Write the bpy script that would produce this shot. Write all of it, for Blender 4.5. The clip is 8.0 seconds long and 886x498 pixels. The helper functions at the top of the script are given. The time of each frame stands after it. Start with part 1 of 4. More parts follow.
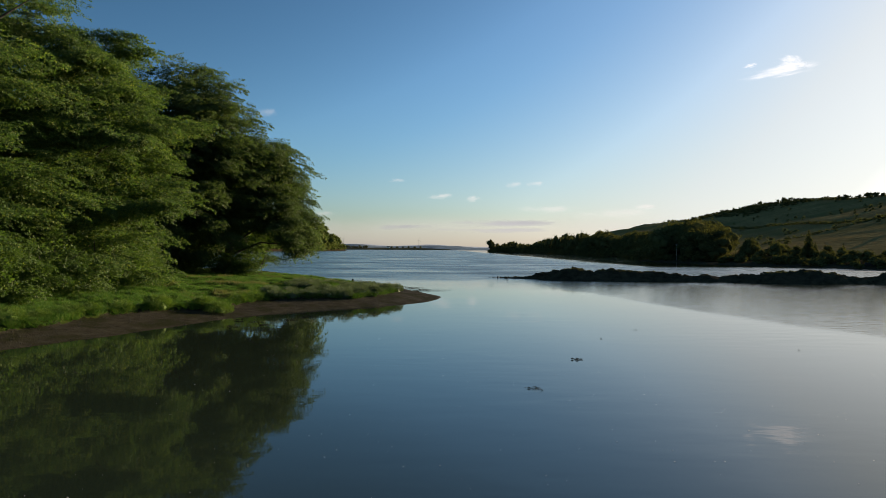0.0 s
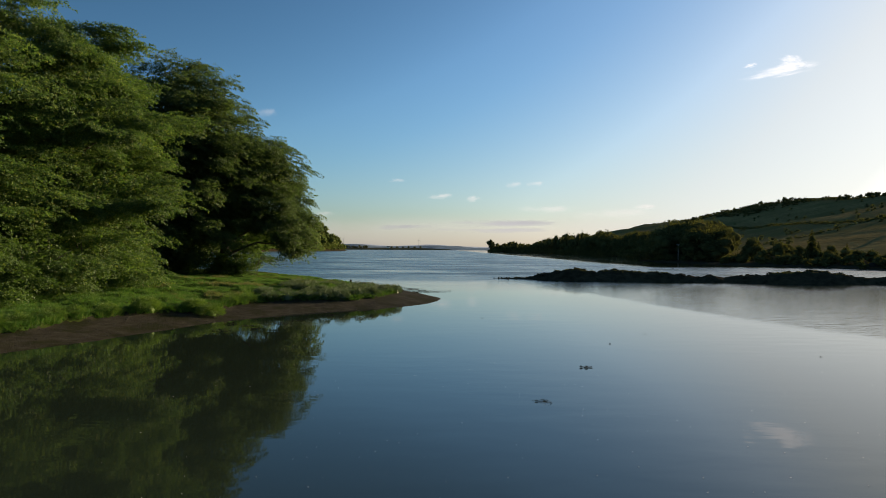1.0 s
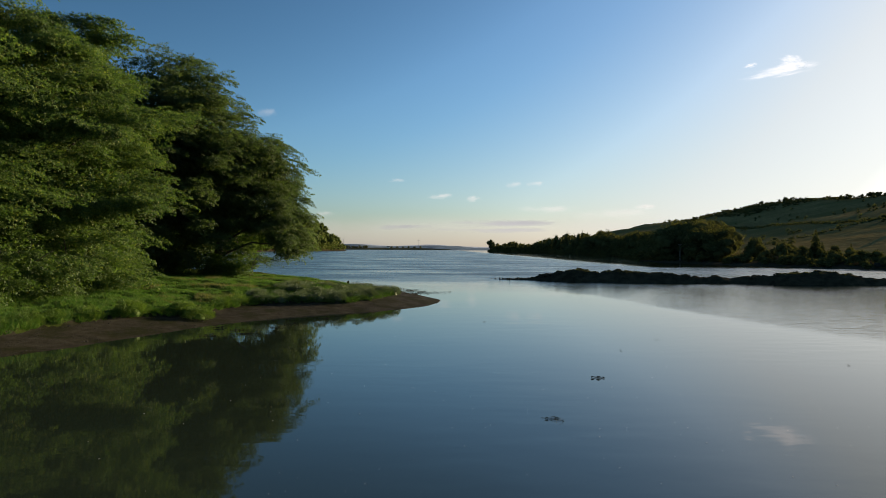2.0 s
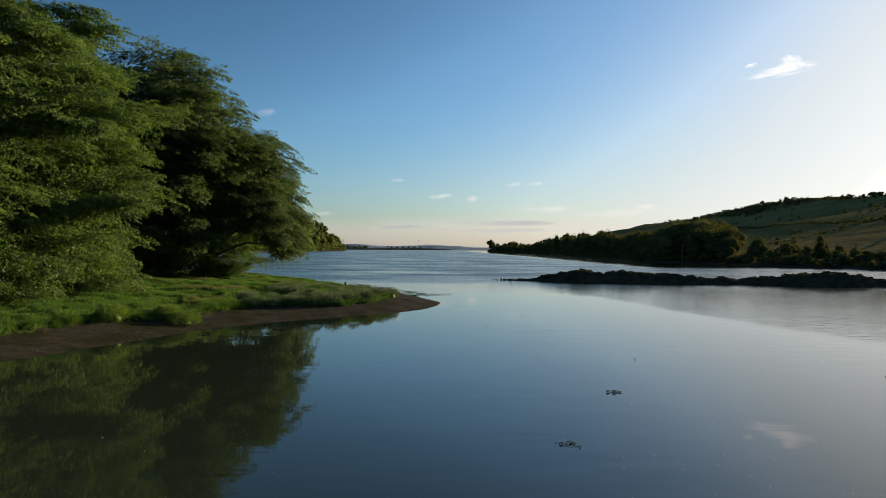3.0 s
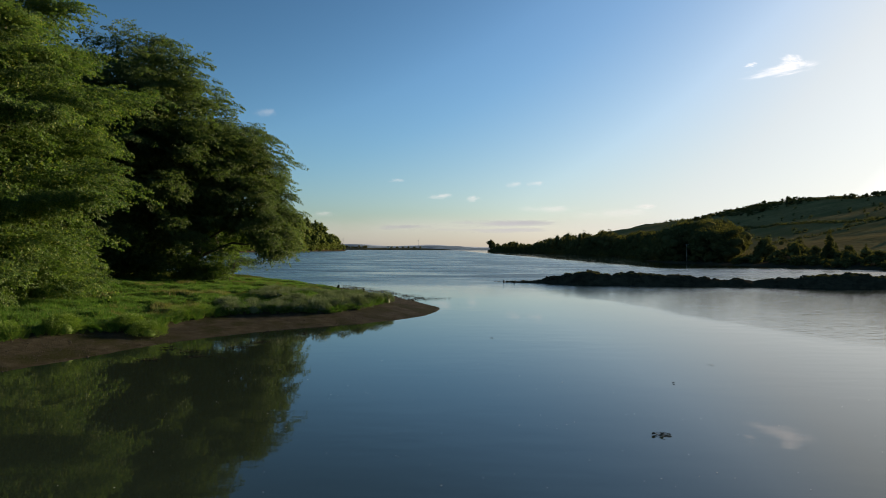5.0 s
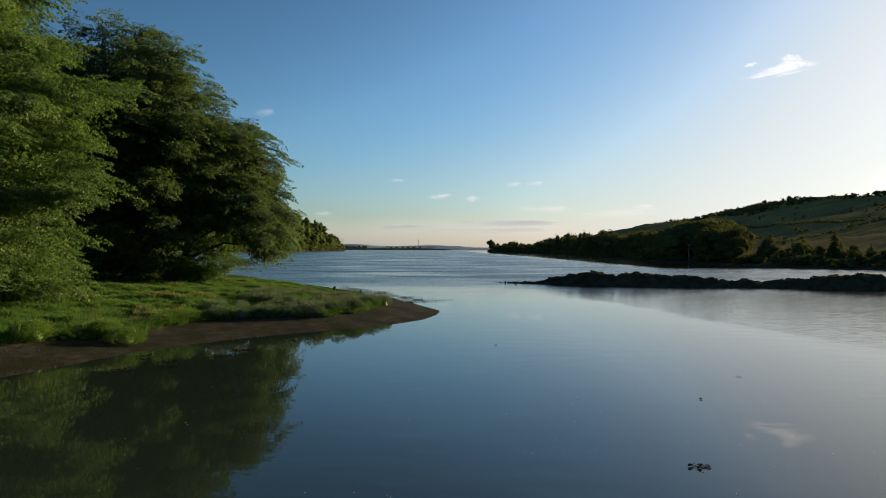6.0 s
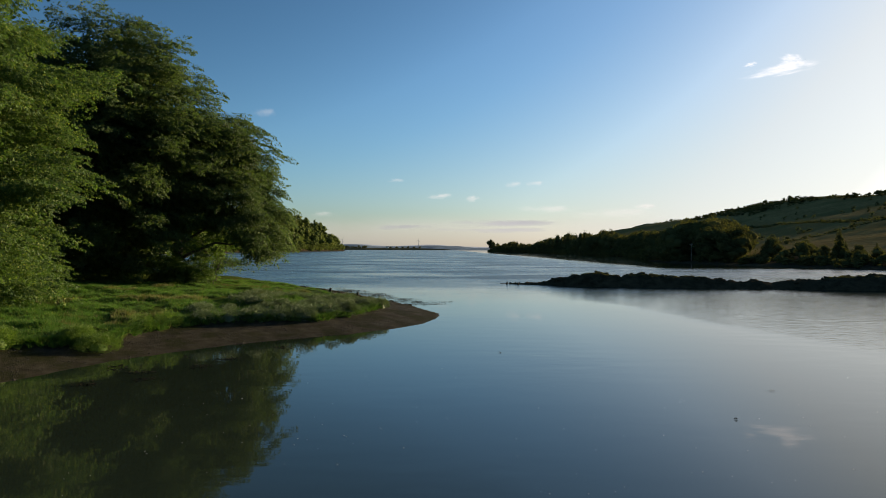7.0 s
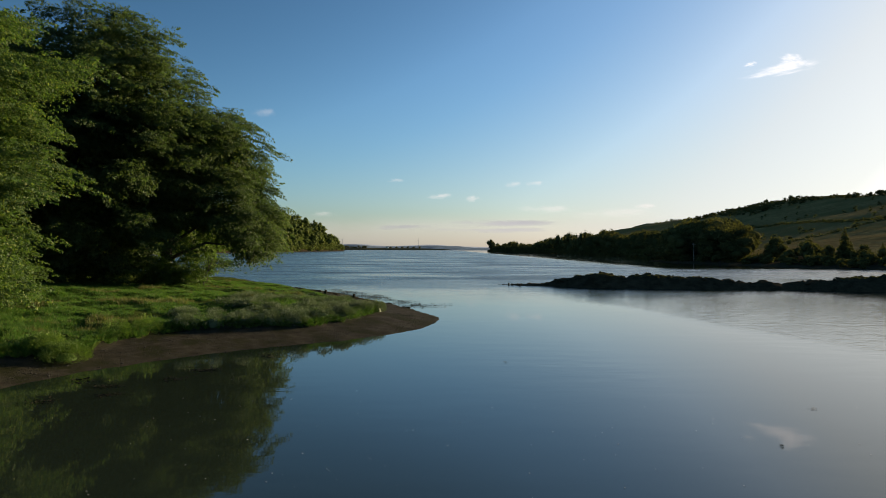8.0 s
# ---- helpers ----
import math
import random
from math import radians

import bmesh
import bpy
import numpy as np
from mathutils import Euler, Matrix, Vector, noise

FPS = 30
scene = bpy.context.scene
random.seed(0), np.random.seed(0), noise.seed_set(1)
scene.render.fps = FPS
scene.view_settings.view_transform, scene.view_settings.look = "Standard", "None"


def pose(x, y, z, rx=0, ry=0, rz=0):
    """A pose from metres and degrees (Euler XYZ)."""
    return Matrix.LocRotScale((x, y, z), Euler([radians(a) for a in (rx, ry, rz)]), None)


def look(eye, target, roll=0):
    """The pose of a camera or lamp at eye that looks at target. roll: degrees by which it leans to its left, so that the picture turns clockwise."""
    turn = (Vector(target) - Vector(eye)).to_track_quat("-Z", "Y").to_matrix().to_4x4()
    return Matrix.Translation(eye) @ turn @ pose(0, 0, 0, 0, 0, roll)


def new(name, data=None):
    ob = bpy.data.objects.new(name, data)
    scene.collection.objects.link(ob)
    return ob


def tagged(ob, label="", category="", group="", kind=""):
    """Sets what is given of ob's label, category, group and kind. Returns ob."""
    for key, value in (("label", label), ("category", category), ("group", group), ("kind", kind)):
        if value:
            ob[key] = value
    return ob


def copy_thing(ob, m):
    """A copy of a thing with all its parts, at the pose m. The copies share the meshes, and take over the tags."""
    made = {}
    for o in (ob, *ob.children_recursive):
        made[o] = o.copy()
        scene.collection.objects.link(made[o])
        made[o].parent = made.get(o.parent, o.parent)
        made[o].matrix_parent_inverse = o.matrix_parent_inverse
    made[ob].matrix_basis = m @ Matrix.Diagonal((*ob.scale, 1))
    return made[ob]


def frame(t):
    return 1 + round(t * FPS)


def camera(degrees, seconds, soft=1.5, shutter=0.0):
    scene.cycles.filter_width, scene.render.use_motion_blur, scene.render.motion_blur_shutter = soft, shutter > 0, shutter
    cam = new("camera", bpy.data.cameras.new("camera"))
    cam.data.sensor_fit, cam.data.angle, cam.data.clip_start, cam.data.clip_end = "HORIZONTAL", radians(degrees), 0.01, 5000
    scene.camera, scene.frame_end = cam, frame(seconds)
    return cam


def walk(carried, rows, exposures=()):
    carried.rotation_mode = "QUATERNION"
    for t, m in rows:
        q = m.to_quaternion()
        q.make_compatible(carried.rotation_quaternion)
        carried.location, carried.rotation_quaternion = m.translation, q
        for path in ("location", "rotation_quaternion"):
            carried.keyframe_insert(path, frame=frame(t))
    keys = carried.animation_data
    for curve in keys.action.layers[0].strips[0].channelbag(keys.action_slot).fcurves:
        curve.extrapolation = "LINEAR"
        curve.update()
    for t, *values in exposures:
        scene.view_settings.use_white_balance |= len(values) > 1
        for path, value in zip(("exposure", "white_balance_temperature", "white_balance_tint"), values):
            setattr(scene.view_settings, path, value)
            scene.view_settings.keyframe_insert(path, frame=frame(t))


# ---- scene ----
cam = camera(70, 8.0, soft=0.7)
PATH = [
    (0.0, look((0.0, 2.31, 4.83), (0.0, 102.31, 4.85), 0.28)),
    (1.5, look((0.0, 5.05, 4.86), (0.0, 105.05, 4.88), 0.27)),
    (3.0, look((0.01, 8.36, 4.905), (0.01, 108.36, 4.93), 0.26)),
    (4.5, look((0.04, 11.96, 4.955), (0.04, 111.96, 4.99), 0.22)),
    (6.0, look((0.02, 15.65, 4.97), (0.06, 115.65, 5.0), 0.18)),
    (8.0, look((0.01, 20.67, 4.985), (0.1, 120.67, 5.02), 0.12)),
]
walk(cam, PATH, exposures=((0.0, 1.13, 9100, 14), (8.0, 1.13, 9100, 14)))

# ---------------------------------------------------------------- light
SUN_AZ, SUN_EL = 50.0, 10.5          # degrees to the right of the way ahead, and above the horizon
world = bpy.data.worlds.new("sky")
scene.world = world
world.use_nodes = True
wn = world.node_tree.nodes
wl = world.node_tree.links
wn.clear()
sky = wn.new("ShaderNodeTexSky")
sky.sky_type = 'NISHITA'
sky.sun_disc = False
sky.sun_elevation = radians(SUN_EL)
sky.sun_rotation = radians(SUN_AZ)
sky.altitude = 0
sky.air_density = 1.0
sky.dust_density = 1.1
sky.ozone_density = 6.0
bg = wn.new("ShaderNodeBackground")
bg.inputs["Strength"].default_value = 0.094
wo = wn.new("ShaderNodeOutputWorld")
# summer haze: the bright part of the sky is paler and held back, the part away from the sun is deeper


def sky_map(value, lo, hi, out_lo, out_hi):
    q = wn.new("ShaderNodeMapRange")
    wl.new(value, q.inputs[0])
    for k, v in enumerate((lo, hi, out_lo, out_hi)):
        q.inputs[k + 1].default_value = v
    return q.outputs[0]


grey = wn.new("ShaderNodeRGBToBW")
wl.new(sky.outputs["Color"], grey.inputs[0])
held = wn.new("ShaderNodeMath")
held.operation = 'DIVIDE'
wl.new(sky_map(grey.outputs[0], 0.7, 1.75, 0.63, 1.0), held.inputs[0])
wl.new(sky_map(grey.outputs[0], 3.4, 10.0, 1.0, 2.1), held.inputs[1])
deep = wn.new("ShaderNodeHueSaturation")
deep.inputs["Hue"].default_value = 0.497
deep.inputs["Saturation"].default_value = 1.06
wl.new(held.outputs[0], deep.inputs["Value"])
wl.new(sky.outputs["Color"], deep.inputs["Color"])
bright = wn.new("ShaderNodeMath")
bright.operation = 'MULTIPLY'
wl.new(grey.outputs[0], bright.inputs[0])
wl.new(held.outputs[0], bright.inputs[1])
haze = wn.new("ShaderNodeVectorMath")
haze.operation = 'SCALE'
haze.inputs[0].default_value = (0.785, 1.0, 1.30)
wl.new(bright.outputs[0], haze.inputs["Scale"])
pale = wn.new("ShaderNodeMix")
pale.data_type = 'RGBA'
wl.new(sky_map(grey.outputs[0], 2.1, 5.4, 0.0, 0.72), pale.inputs[0])
wl.new(deep.outputs["Color"], pale.inputs[6])
wl.new(haze.outputs[0], pale.inputs[7])
wl.new(pale.outputs[2], bg.inputs["Color"])
wl.new(bg.outputs["Background"], wo.inputs["Surface"])

sd = bpy.data.lights.new("sun", 'SUN')
sd.energy = 5.0
sd.angle = radians(0.6)
sd.color = (1.0, 0.93, 0.82)
so = new("sun", sd)
az, el = radians(SUN_AZ), radians(SUN_EL)
sun_dir = Vector((math.sin(az) * math.cos(el), math.cos(az) * math.cos(el), math.sin(el)))
so.matrix_basis = look(sun_dir * 300, (0, 0, 0))


# ---------------------------------------------------------------- materials
def material(name):
    m = bpy.data.materials.new(name)
    m.use_nodes = True
    m.node_tree.nodes.clear()
    return m, m.node_tree.nodes, m.node_tree.links


def noise_node(n, l, vec, scale, detail=4.0, rough=0.55):
    t = n.new("ShaderNodeTexNoise")
    t.inputs["Scale"].default_value = scale
    t.inputs["Detail"].default_value = detail
    t.inputs["Roughness"].default_value = rough
    if vec is not None:
        l.new(vec, t.inputs["Vector"])
    return t.outputs["Fac"]


def ramp_node(n, l, fac, stops):
    r = n.new("ShaderNodeValToRGB")
    while len(r.color_ramp.elements) < len(stops):
        r.color_ramp.elements.new(0.5)
    for e, (p, c) in zip(r.color_ramp.elements, stops):
        e.position = p
        e.color = (*c, 1) if len(c) == 3 else c
    l.new(fac, r.inputs["Fac"])
    return r.outputs["Color"]


def mixc(n, l, fac, a, b, kind='MIX'):
    x = n.new("ShaderNodeMix")
    x.data_type = 'RGBA'
    x.blend_type = kind
    for sock, v in ((x.inputs[0], fac), (x.inputs[6], a), (x.inputs[7], b)):
        if isinstance(v, (int, float)):
            sock.default_value = v
        elif isinstance(v, tuple):
            sock.default_value = (*v, 1)
        else:
            l.new(v, sock)
    return x.outputs[2]


def calc(n, l, op, a, b=None, c=None):
    x = n.new("ShaderNodeMath")
    x.operation = op
    for sock, v in zip(x.inputs, (a, b, c)):
        if v is None:
            continue
        if isinstance(v, (int, float)):
            sock.default_value = v
        else:
            l.new(v, sock)
    return x.outputs[0]


def bump_node(n, l, height, strength, distance):
    b = n.new("ShaderNodeBump")
    b.inputs["Strength"].default_value = strength
    b.inputs["Distance"].default_value = distance
    l.new(height, b.inputs["Height"])
    return b.outputs["Normal"]


def place(n):
    return n.new("ShaderNodeNewGeometry").outputs["Position"]


def leaf_material(name, dark, light, warm, trans=0.35, clump=0.25, gloss=0.12):
    """Leaves: colour varies leaf by leaf and from bough to bough; light shines through."""
    m, n, l = material(name)
    geo = n.new("ShaderNodeNewGeometry")
    rnd = geo.outputs["Random Per Island"]
    c = ramp_node(n, l, rnd, ((0.0, dark), (0.75, light), (1.0, warm)))
    big = noise_node(n, l, geo.outputs["Position"], clump, 3.0)
    c = mixc(n, l, 0.75, c, ramp_node(n, l, big, ((0.3, (0.45, 0.52, 0.48)), (0.7, (1.3, 1.22, 1.05)))), 'MULTIPLY')
    p = n.new("ShaderNodeBsdfPrincipled")
    p.inputs["Roughness"].default_value = 0.6
    p.inputs["Specular IOR Level"].default_value = gloss
    l.new(c, p.inputs["Base Color"])
    t = n.new("ShaderNodeBsdfTranslucent")
    l.new(mixc(n, l, 1.0, c, (1.12, 1.26, 0.64), 'MULTIPLY'), t.inputs["Color"])
    mx = n.new("ShaderNodeMixShader")
    mx.inputs[0].default_value = trans
    l.new(p.outputs[0], mx.inputs[1])
    l.new(t.outputs[0], mx.inputs[2])
    o = n.new("ShaderNodeOutputMaterial")
    l.new(mx.outputs[0], o.inputs["Surface"])
    return m


def surface(name, stops, scale, rough=0.9, fine=8.0, bump=0.6, depth=0.03, spec=0.3, second=None):
    """A rough surface: a colour ramp over a broad noise, a finer noise over it, and relief."""
    m, n, l = material(name)
    pos = place(n)
    c = ramp_node(n, l, noise_node(n, l, pos, scale, 6.0, 0.6), stops)
    f = noise_node(n, l, pos, scale * fine, 5.0, 0.65)
    c = mixc(n, l, 0.8, c, ramp_node(n, l, f, ((0.3, (0.55, 0.55, 0.55)), (0.7, (1.25, 1.25, 1.25)))), 'MULTIPLY')
    if second:
        c = mixc(n, l, ramp_node(n, l, noise_node(n, l, pos, second[1], 4.0), ((0.45, (0, 0, 0)), (0.6, (1, 1, 1)))), c, second[0])
    p = n.new("ShaderNodeBsdfPrincipled")
    p.inputs["Roughness"].default_value = rough
    p.inputs["Specular IOR Level"].default_value = spec
    p.inputs["Diffuse Roughness"].default_value = 0.5
    l.new(c, p.inputs["Base Color"])
    if bump:
        l.new(bump_node(n, l, f, bump, depth), p.inputs["Normal"])
    o = n.new("ShaderNodeOutputMaterial")
    l.new(p.outputs[0], o.inputs["Surface"])
    return m


def water_material():
    """Estuary water: a dark greenish body under a mirror, calm near by, ruffled by the breeze farther out."""
    m, n, l = material("estuary_water")
    pos = place(n)
    sep = n.new("ShaderNodeSeparateXYZ")
    l.new(pos, sep.inputs[0])
    x, y = sep.outputs[0], sep.outputs[1]
    # the breeze reaches in past the line from the rocks to the near right-hand shore, and over the open water
    wob = calc(n, l, 'MULTIPLY_ADD', noise_node(n, l, pos, 0.09, 3.0), 9.0, -4.5)
    back = calc(n, l, 'SUBTRACT', 85.0, y)
    line = calc(n, l, 'ADD', calc(n, l, 'MULTIPLY_ADD', back, 0.16, 12.9), calc(n, l, 'MULTIPLY', calc(n, l, 'MULTIPLY', back, back), 0.0012))
    edge = calc(n, l, 'ADD', calc(n, l, 'SUBTRACT', x, line), calc(n, l, 'MULTIPLY', wob, 0.3))
    near = n.new("ShaderNodeMapRange")
    near.interpolation_type = 'SMOOTHSTEP'
    l.new(edge, near.inputs[0])
    near.inputs[1].default_value, near.inputs[2].default_value = -0.4, 2.2
    still = n.new("ShaderNodeMapRange")
    still.interpolation_type = 'SMOOTHSTEP'
    l.new(calc(n, l, 'ADD', y, wob), still.inputs[0])
    still.inputs[1].default_value, still.inputs[2].default_value = 100.0, 86.0
    right = calc(n, l, 'MULTIPLY', near.outputs[0], still.outputs[0])
    far = n.new("ShaderNodeMapRange")
    far.interpolation_type = 'SMOOTHSTEP'
    l.new(calc(n, l, 'ADD', y, wob), far.inputs[0])
    far.inputs[1].default_value, far.inputs[2].default_value = 68.0, 135.0
    # streaks of calm in the ruffled water
    st = n.new("ShaderNodeMapping")
    st.inputs["Scale"].default_value = (0.028, 0.06, 1)
    l.new(pos, st.inputs["Vector"])
    streak = ramp_node(n, l, noise_node(n, l, st.outputs[0], 1.0, 8.0, 0.68), ((0.36, (0.3, 0.3, 0.3)), (0.62, (1, 1, 1))))
    # still water in the lee of the right-hand wood
    lee_x, lee_y = n.new("ShaderNodeMapRange"), n.new("ShaderNodeMapRange")
    for q, v, a, b in ((lee_x, x, 48.0, 64.0), (lee_y, y, 172.0, 194.0)):
        q.interpolation_type = 'SMOOTHSTEP'
        l.new(calc(n, l, 'ADD', v, wob), q.inputs[0])
        q.inputs[1].default_value, q.inputs[2].default_value = a, b
    open_water = calc(n, l, 'MULTIPLY_ADD', calc(n, l, 'MULTIPLY', lee_x.outputs[0], lee_y.outputs[0]), -0.9, 1.0)
    rough_far = calc(n, l, 'MULTIPLY', calc(n, l, 'MULTIPLY', far.outputs[0], streak), open_water)
    ruffle = calc(n, l, 'MAXIMUM', rough_far, calc(n, l, 'MULTIPLY', right, 0.15))
    wave = n.new("ShaderNodeMapping")
    wave.inputs["Scale"].default_value = (0.5, 1.0, 1)
    l.new(pos, wave.inputs["Vector"])
    h1 = noise_node(n, l, wave.outputs[0], 1.7, 4.0, 0.6)
    slow = n.new("ShaderNodeMapping")
    slow.inputs["Scale"].default_value = (0.42, 1.0, 1)
    slow.inputs["Rotation"].default_value = (0, 0, 0.15)
    l.new(pos, slow.inputs["Vector"])
    h2 = noise_node(n, l, slow.outputs[0], 0.9, 3.5, 0.5)
    rip = calc(n, l, 'MULTIPLY', h1, calc(n, l, 'MULTIPLY', ruffle, 0.15))
    patch = ramp_node(n, l, noise_node(n, l, pos, 0.06, 2.0), ((0.42, (0.18, 0.18, 0.18)), (0.64, (1.2, 1.2, 1.2))))
    calm = calc(n, l, 'MULTIPLY', calc(n, l, 'MULTIPLY', h2, 0.009), patch)
    b = n.new("ShaderNodeBump")
    b.inputs["Strength"].default_value = 1.0
    b.inputs["Distance"].default_value = 1.0
    l.new(calc(n, l, 'ADD', rip, calm), b.inputs["Height"])
    p = n.new("ShaderNodeBsdfPrincipled")
    p.inputs["Base Color"].default_value = (0.013, 0.021, 0.014, 1)
    l.new(calc(n, l, 'MULTIPLY_ADD', rough_far, 0.34, calc(n, l, 'MULTIPLY_ADD', right, 0.02, 0.03)), p.inputs["Roughness"])
    p.inputs["IOR"].default_value = 1.43
    l.new(b.outputs[0], p.inputs["Normal"])
    o = n.new("ShaderNodeOutputMaterial")
    l.new(p.outputs[0], o.inputs["Surface"])
    return m


def cloud_material(name, seed, glow, scale, cut):
    """Thin cloud: torn edges from noise, fading to nothing at the rim of its sheet."""
    m, n, l = material(name)
    tc = n.new("ShaderNodeTexCoord")
    mp = n.new("ShaderNodeMapping")
    mp.inputs["Location"].default_value = (-1, -1, 0)
    mp.inputs["Scale"].default_value = (2, 2, 0)
    l.new(tc.outputs["UV"], mp.inputs["Vector"])
    ln = n.new("ShaderNodeVectorMath")
    ln.operation = 'LENGTH'
    l.new(mp.outputs[0], ln.inputs[0])
    m2 = n.new("ShaderNodeMapping")
    m2.inputs["Location"].default_value = (seed, seed * 1.7, 0)
    m2.inputs["Scale"].default_value = (scale[0], scale[1], 1)
    l.new(tc.outputs["UV"], m2.inputs["Vector"])
    nz = noise_node(n, l, m2.outputs[0], 1.0, 7.0, 0.6)
    d = calc(n, l, 'SUBTRACT', calc(n, l, 'MULTIPLY_ADD', nz, 2.6, cut - 0.8), ln.outputs["Value"])
    mr = n.new("ShaderNodeMapRange")
    mr.interpolation_type = 'SMOOTHSTEP'
    l.new(d, mr.inputs[0])
    mr.inputs[1].default_value, mr.inputs[2].default_value = -0.1, 0.85
    rim = n.new("ShaderNodeMapRange")
    rim.interpolation_type = 'SMOOTHSTEP'
    l.new(ln.outputs["Value"], rim.inputs[0])
    rim.inputs[1].default_value, rim.inputs[2].default_value = 1.0, 0.45
    e = n.new("ShaderNodeEmission")
    e.inputs["Color"].default_value = (*glow[:3], 1)
    e.inputs["Strength"].default_value = glow[3]
    t = n.new("ShaderNodeBsdfTransparent")
    mx = n.new("ShaderNodeMixShader")
    l.new(calc(n, l, 'MULTIPLY', calc(n, l, 'MULTIPLY', mr.outputs[0], rim.outputs[0]), glow[4]), mx.inputs[0])
    l.new(t.outputs[0], mx.inputs[1])
    l.new(e.outputs[0], mx.inputs[2])
    o = n.new("ShaderNodeOutputMaterial")
    l.new(mx.outputs[0], o.inputs["Surface"])
    return m


MAT_WATER = water_material()
MAT_BEECH = leaf_material("beech_leaves", (0.040, 0.084, 0.029), (0.080, 0.142, 0.045), (0.180, 0.206, 0.068), 0.42, 0.25, 0.14)
# Duller copy of the beech leaves: part of the trees' shade is in the colour.
MAT_SHADED_LEAF = leaf_material("shade_toned_leaves", (0.050, 0.086, 0.038), (0.074, 0.118, 0.047), (0.112, 0.128, 0.055), 0.42, 0.25, 0.12)
MAT_BUSH = leaf_material("bush_leaves", (0.036, 0.074, 0.022), (0.072, 0.132, 0.036), (0.120, 0.160, 0.048), 0.45, 0.25, 0.2)
# Lifted and browned: the haze over the right-hand wood is put into the colour.
MAT_FARLEAF = leaf_material("distant_leaves", (0.062, 0.062, 0.028), (0.104, 0.102, 0.044), (0.140, 0.124, 0.056), 0.2, 0.05, 0.0)
MAT_HEADLEAF = leaf_material("headland_leaves", (0.060, 0.080, 0.030), (0.100, 0.134, 0.046), (0.150, 0.160, 0.060), 0.2, 0.03, 0.0)
MAT_GRASS = leaf_material("saltmarsh_grass", (0.040, 0.104, 0.026), (0.080, 0.176, 0.046), (0.165, 0.190, 0.076), 0.42, 1.3)
MAT_PURSLANE = leaf_material("sea_purslane", (0.066, 0.100, 0.060), (0.125, 0.168, 0.104), (0.170, 0.200, 0.135), 0.2, 0.6)
MAT_STRAW = leaf_material("dry_grass_blades", (0.085, 0.100, 0.036), (0.135, 0.142, 0.056), (0.190, 0.180, 0.082), 0.3, 0.5)
MAT_TUSSOCK = leaf_material("tussock_leaves", (0.060, 0.114, 0.026), (0.105, 0.178, 0.044), (0.145, 0.200, 0.062), 0.35, 0.7)
MAT_BARK = surface("bark", ((0.3, (0.035, 0.030, 0.024)), (0.7, (0.085, 0.075, 0.06))), 1.2, 0.9, 7.0, 0.8, 0.05)
MAT_TURF = surface("turf", ((0.3, (0.030, 0.052, 0.012)), (0.7, (0.075, 0.095, 0.022))), 0.5, 0.95, 9.0, 0.9, 0.08, 0.0)
MAT_MUD = surface("shingle_mud", ((0.3, (0.024, 0.021, 0.014)), (0.7, (0.066, 0.060, 0.042))), 1.6, 0.75, 11.0, 1.0, 0.12, 0.02, ((0.022, 0.024, 0.009), 0.5))
MAT_STONE = surface("weedy_stone", ((0.3, (0.034, 0.027, 0.017)), (0.7, (0.082, 0.065, 0.042))), 1.0, 0.9, 6.0, 0.9, 0.06, 0.0)
MAT_PEBBLE = surface("pebbles", ((0.3, (0.015, 0.014, 0.011)), (0.7, (0.060, 0.058, 0.048))), 9.0, 0.8, 3.0, 0.4, 0.01, 0.15)
# Kept close to the distant leaves in tone, with the hill's haze painted in.
MAT_HILL = surface("hill_pasture", ((0.35, (0.20, 0.145, 0.062)), (0.65, (0.27, 0.195, 0.086))), 0.02, 0.95, 14.0, 1.0, 1.2, 0.0, ((0.15, 0.125, 0.052), 0.014))
MAT_FARLAND = surface("far_shore_land", ((0.3, (0.045, 0.050, 0.034)), (0.7, (0.085, 0.085, 0.058))), 0.006, 0.95, 6.0, 0.0, 0, 0.0)
# Distance haze is painted into this pale grey-blue base colour.
MAT_FARHAZE = surface("haze_blue_hills", ((0.3, (0.19, 0.25, 0.29)), (0.7, (0.27, 0.33, 0.37))), 0.003, 0.95, 6.0, 0.0, 0, 0.0)
MAT_POLE = surface("weathered_pole", ((0.3, (0.25, 0.23, 0.2)), (0.7, (0.4, 0.37, 0.33))), 2.0, 0.8, 6.0, 0.3, 0.01)
MAT_WHITE = surface("white_render", ((0.3, (0.72, 0.72, 0.7)), (0.7, (0.8, 0.8, 0.78))), 0.5, 0.8, 6.0, 0.0, 0)
MAT_WEED = surface("bladder_wrack", ((0.3, (0.012, 0.012, 0.008)), (0.7, (0.035, 0.032, 0.018))), 6.0, 0.8, 4.0, 0.5, 0.01, 0.05)


# ---------------------------------------------------------------- building tools
def mesh_of(name, verts, faces, mat, smooth=False):
    """A mesh from arrays: verts (n, 3), faces (m, k)."""
    verts = np.asarray(verts, dtype=np.float32)
    faces = np.asarray(faces, dtype=np.int32)
    k = faces.shape[1]
    me = bpy.data.meshes.new(name)
    me.vertices.add(len(verts))
    me.vertices.foreach_set("co", verts.ravel())
    me.loops.add(faces.size)
    me.loops.foreach_set("vertex_index", faces.ravel())
    me.polygons.add(len(faces))
    me.polygons.foreach_set("loop_start", np.arange(0, faces.size, k, dtype=np.int32))
    me.polygons.foreach_set("loop_total", np.full(len(faces), k, dtype=np.int32))
    if smooth:
        me.polygons.foreach_set("use_smooth", np.ones(len(faces), dtype=bool))
    me.materials.append(mat)
    me.update(calc_edges=True)
    return me


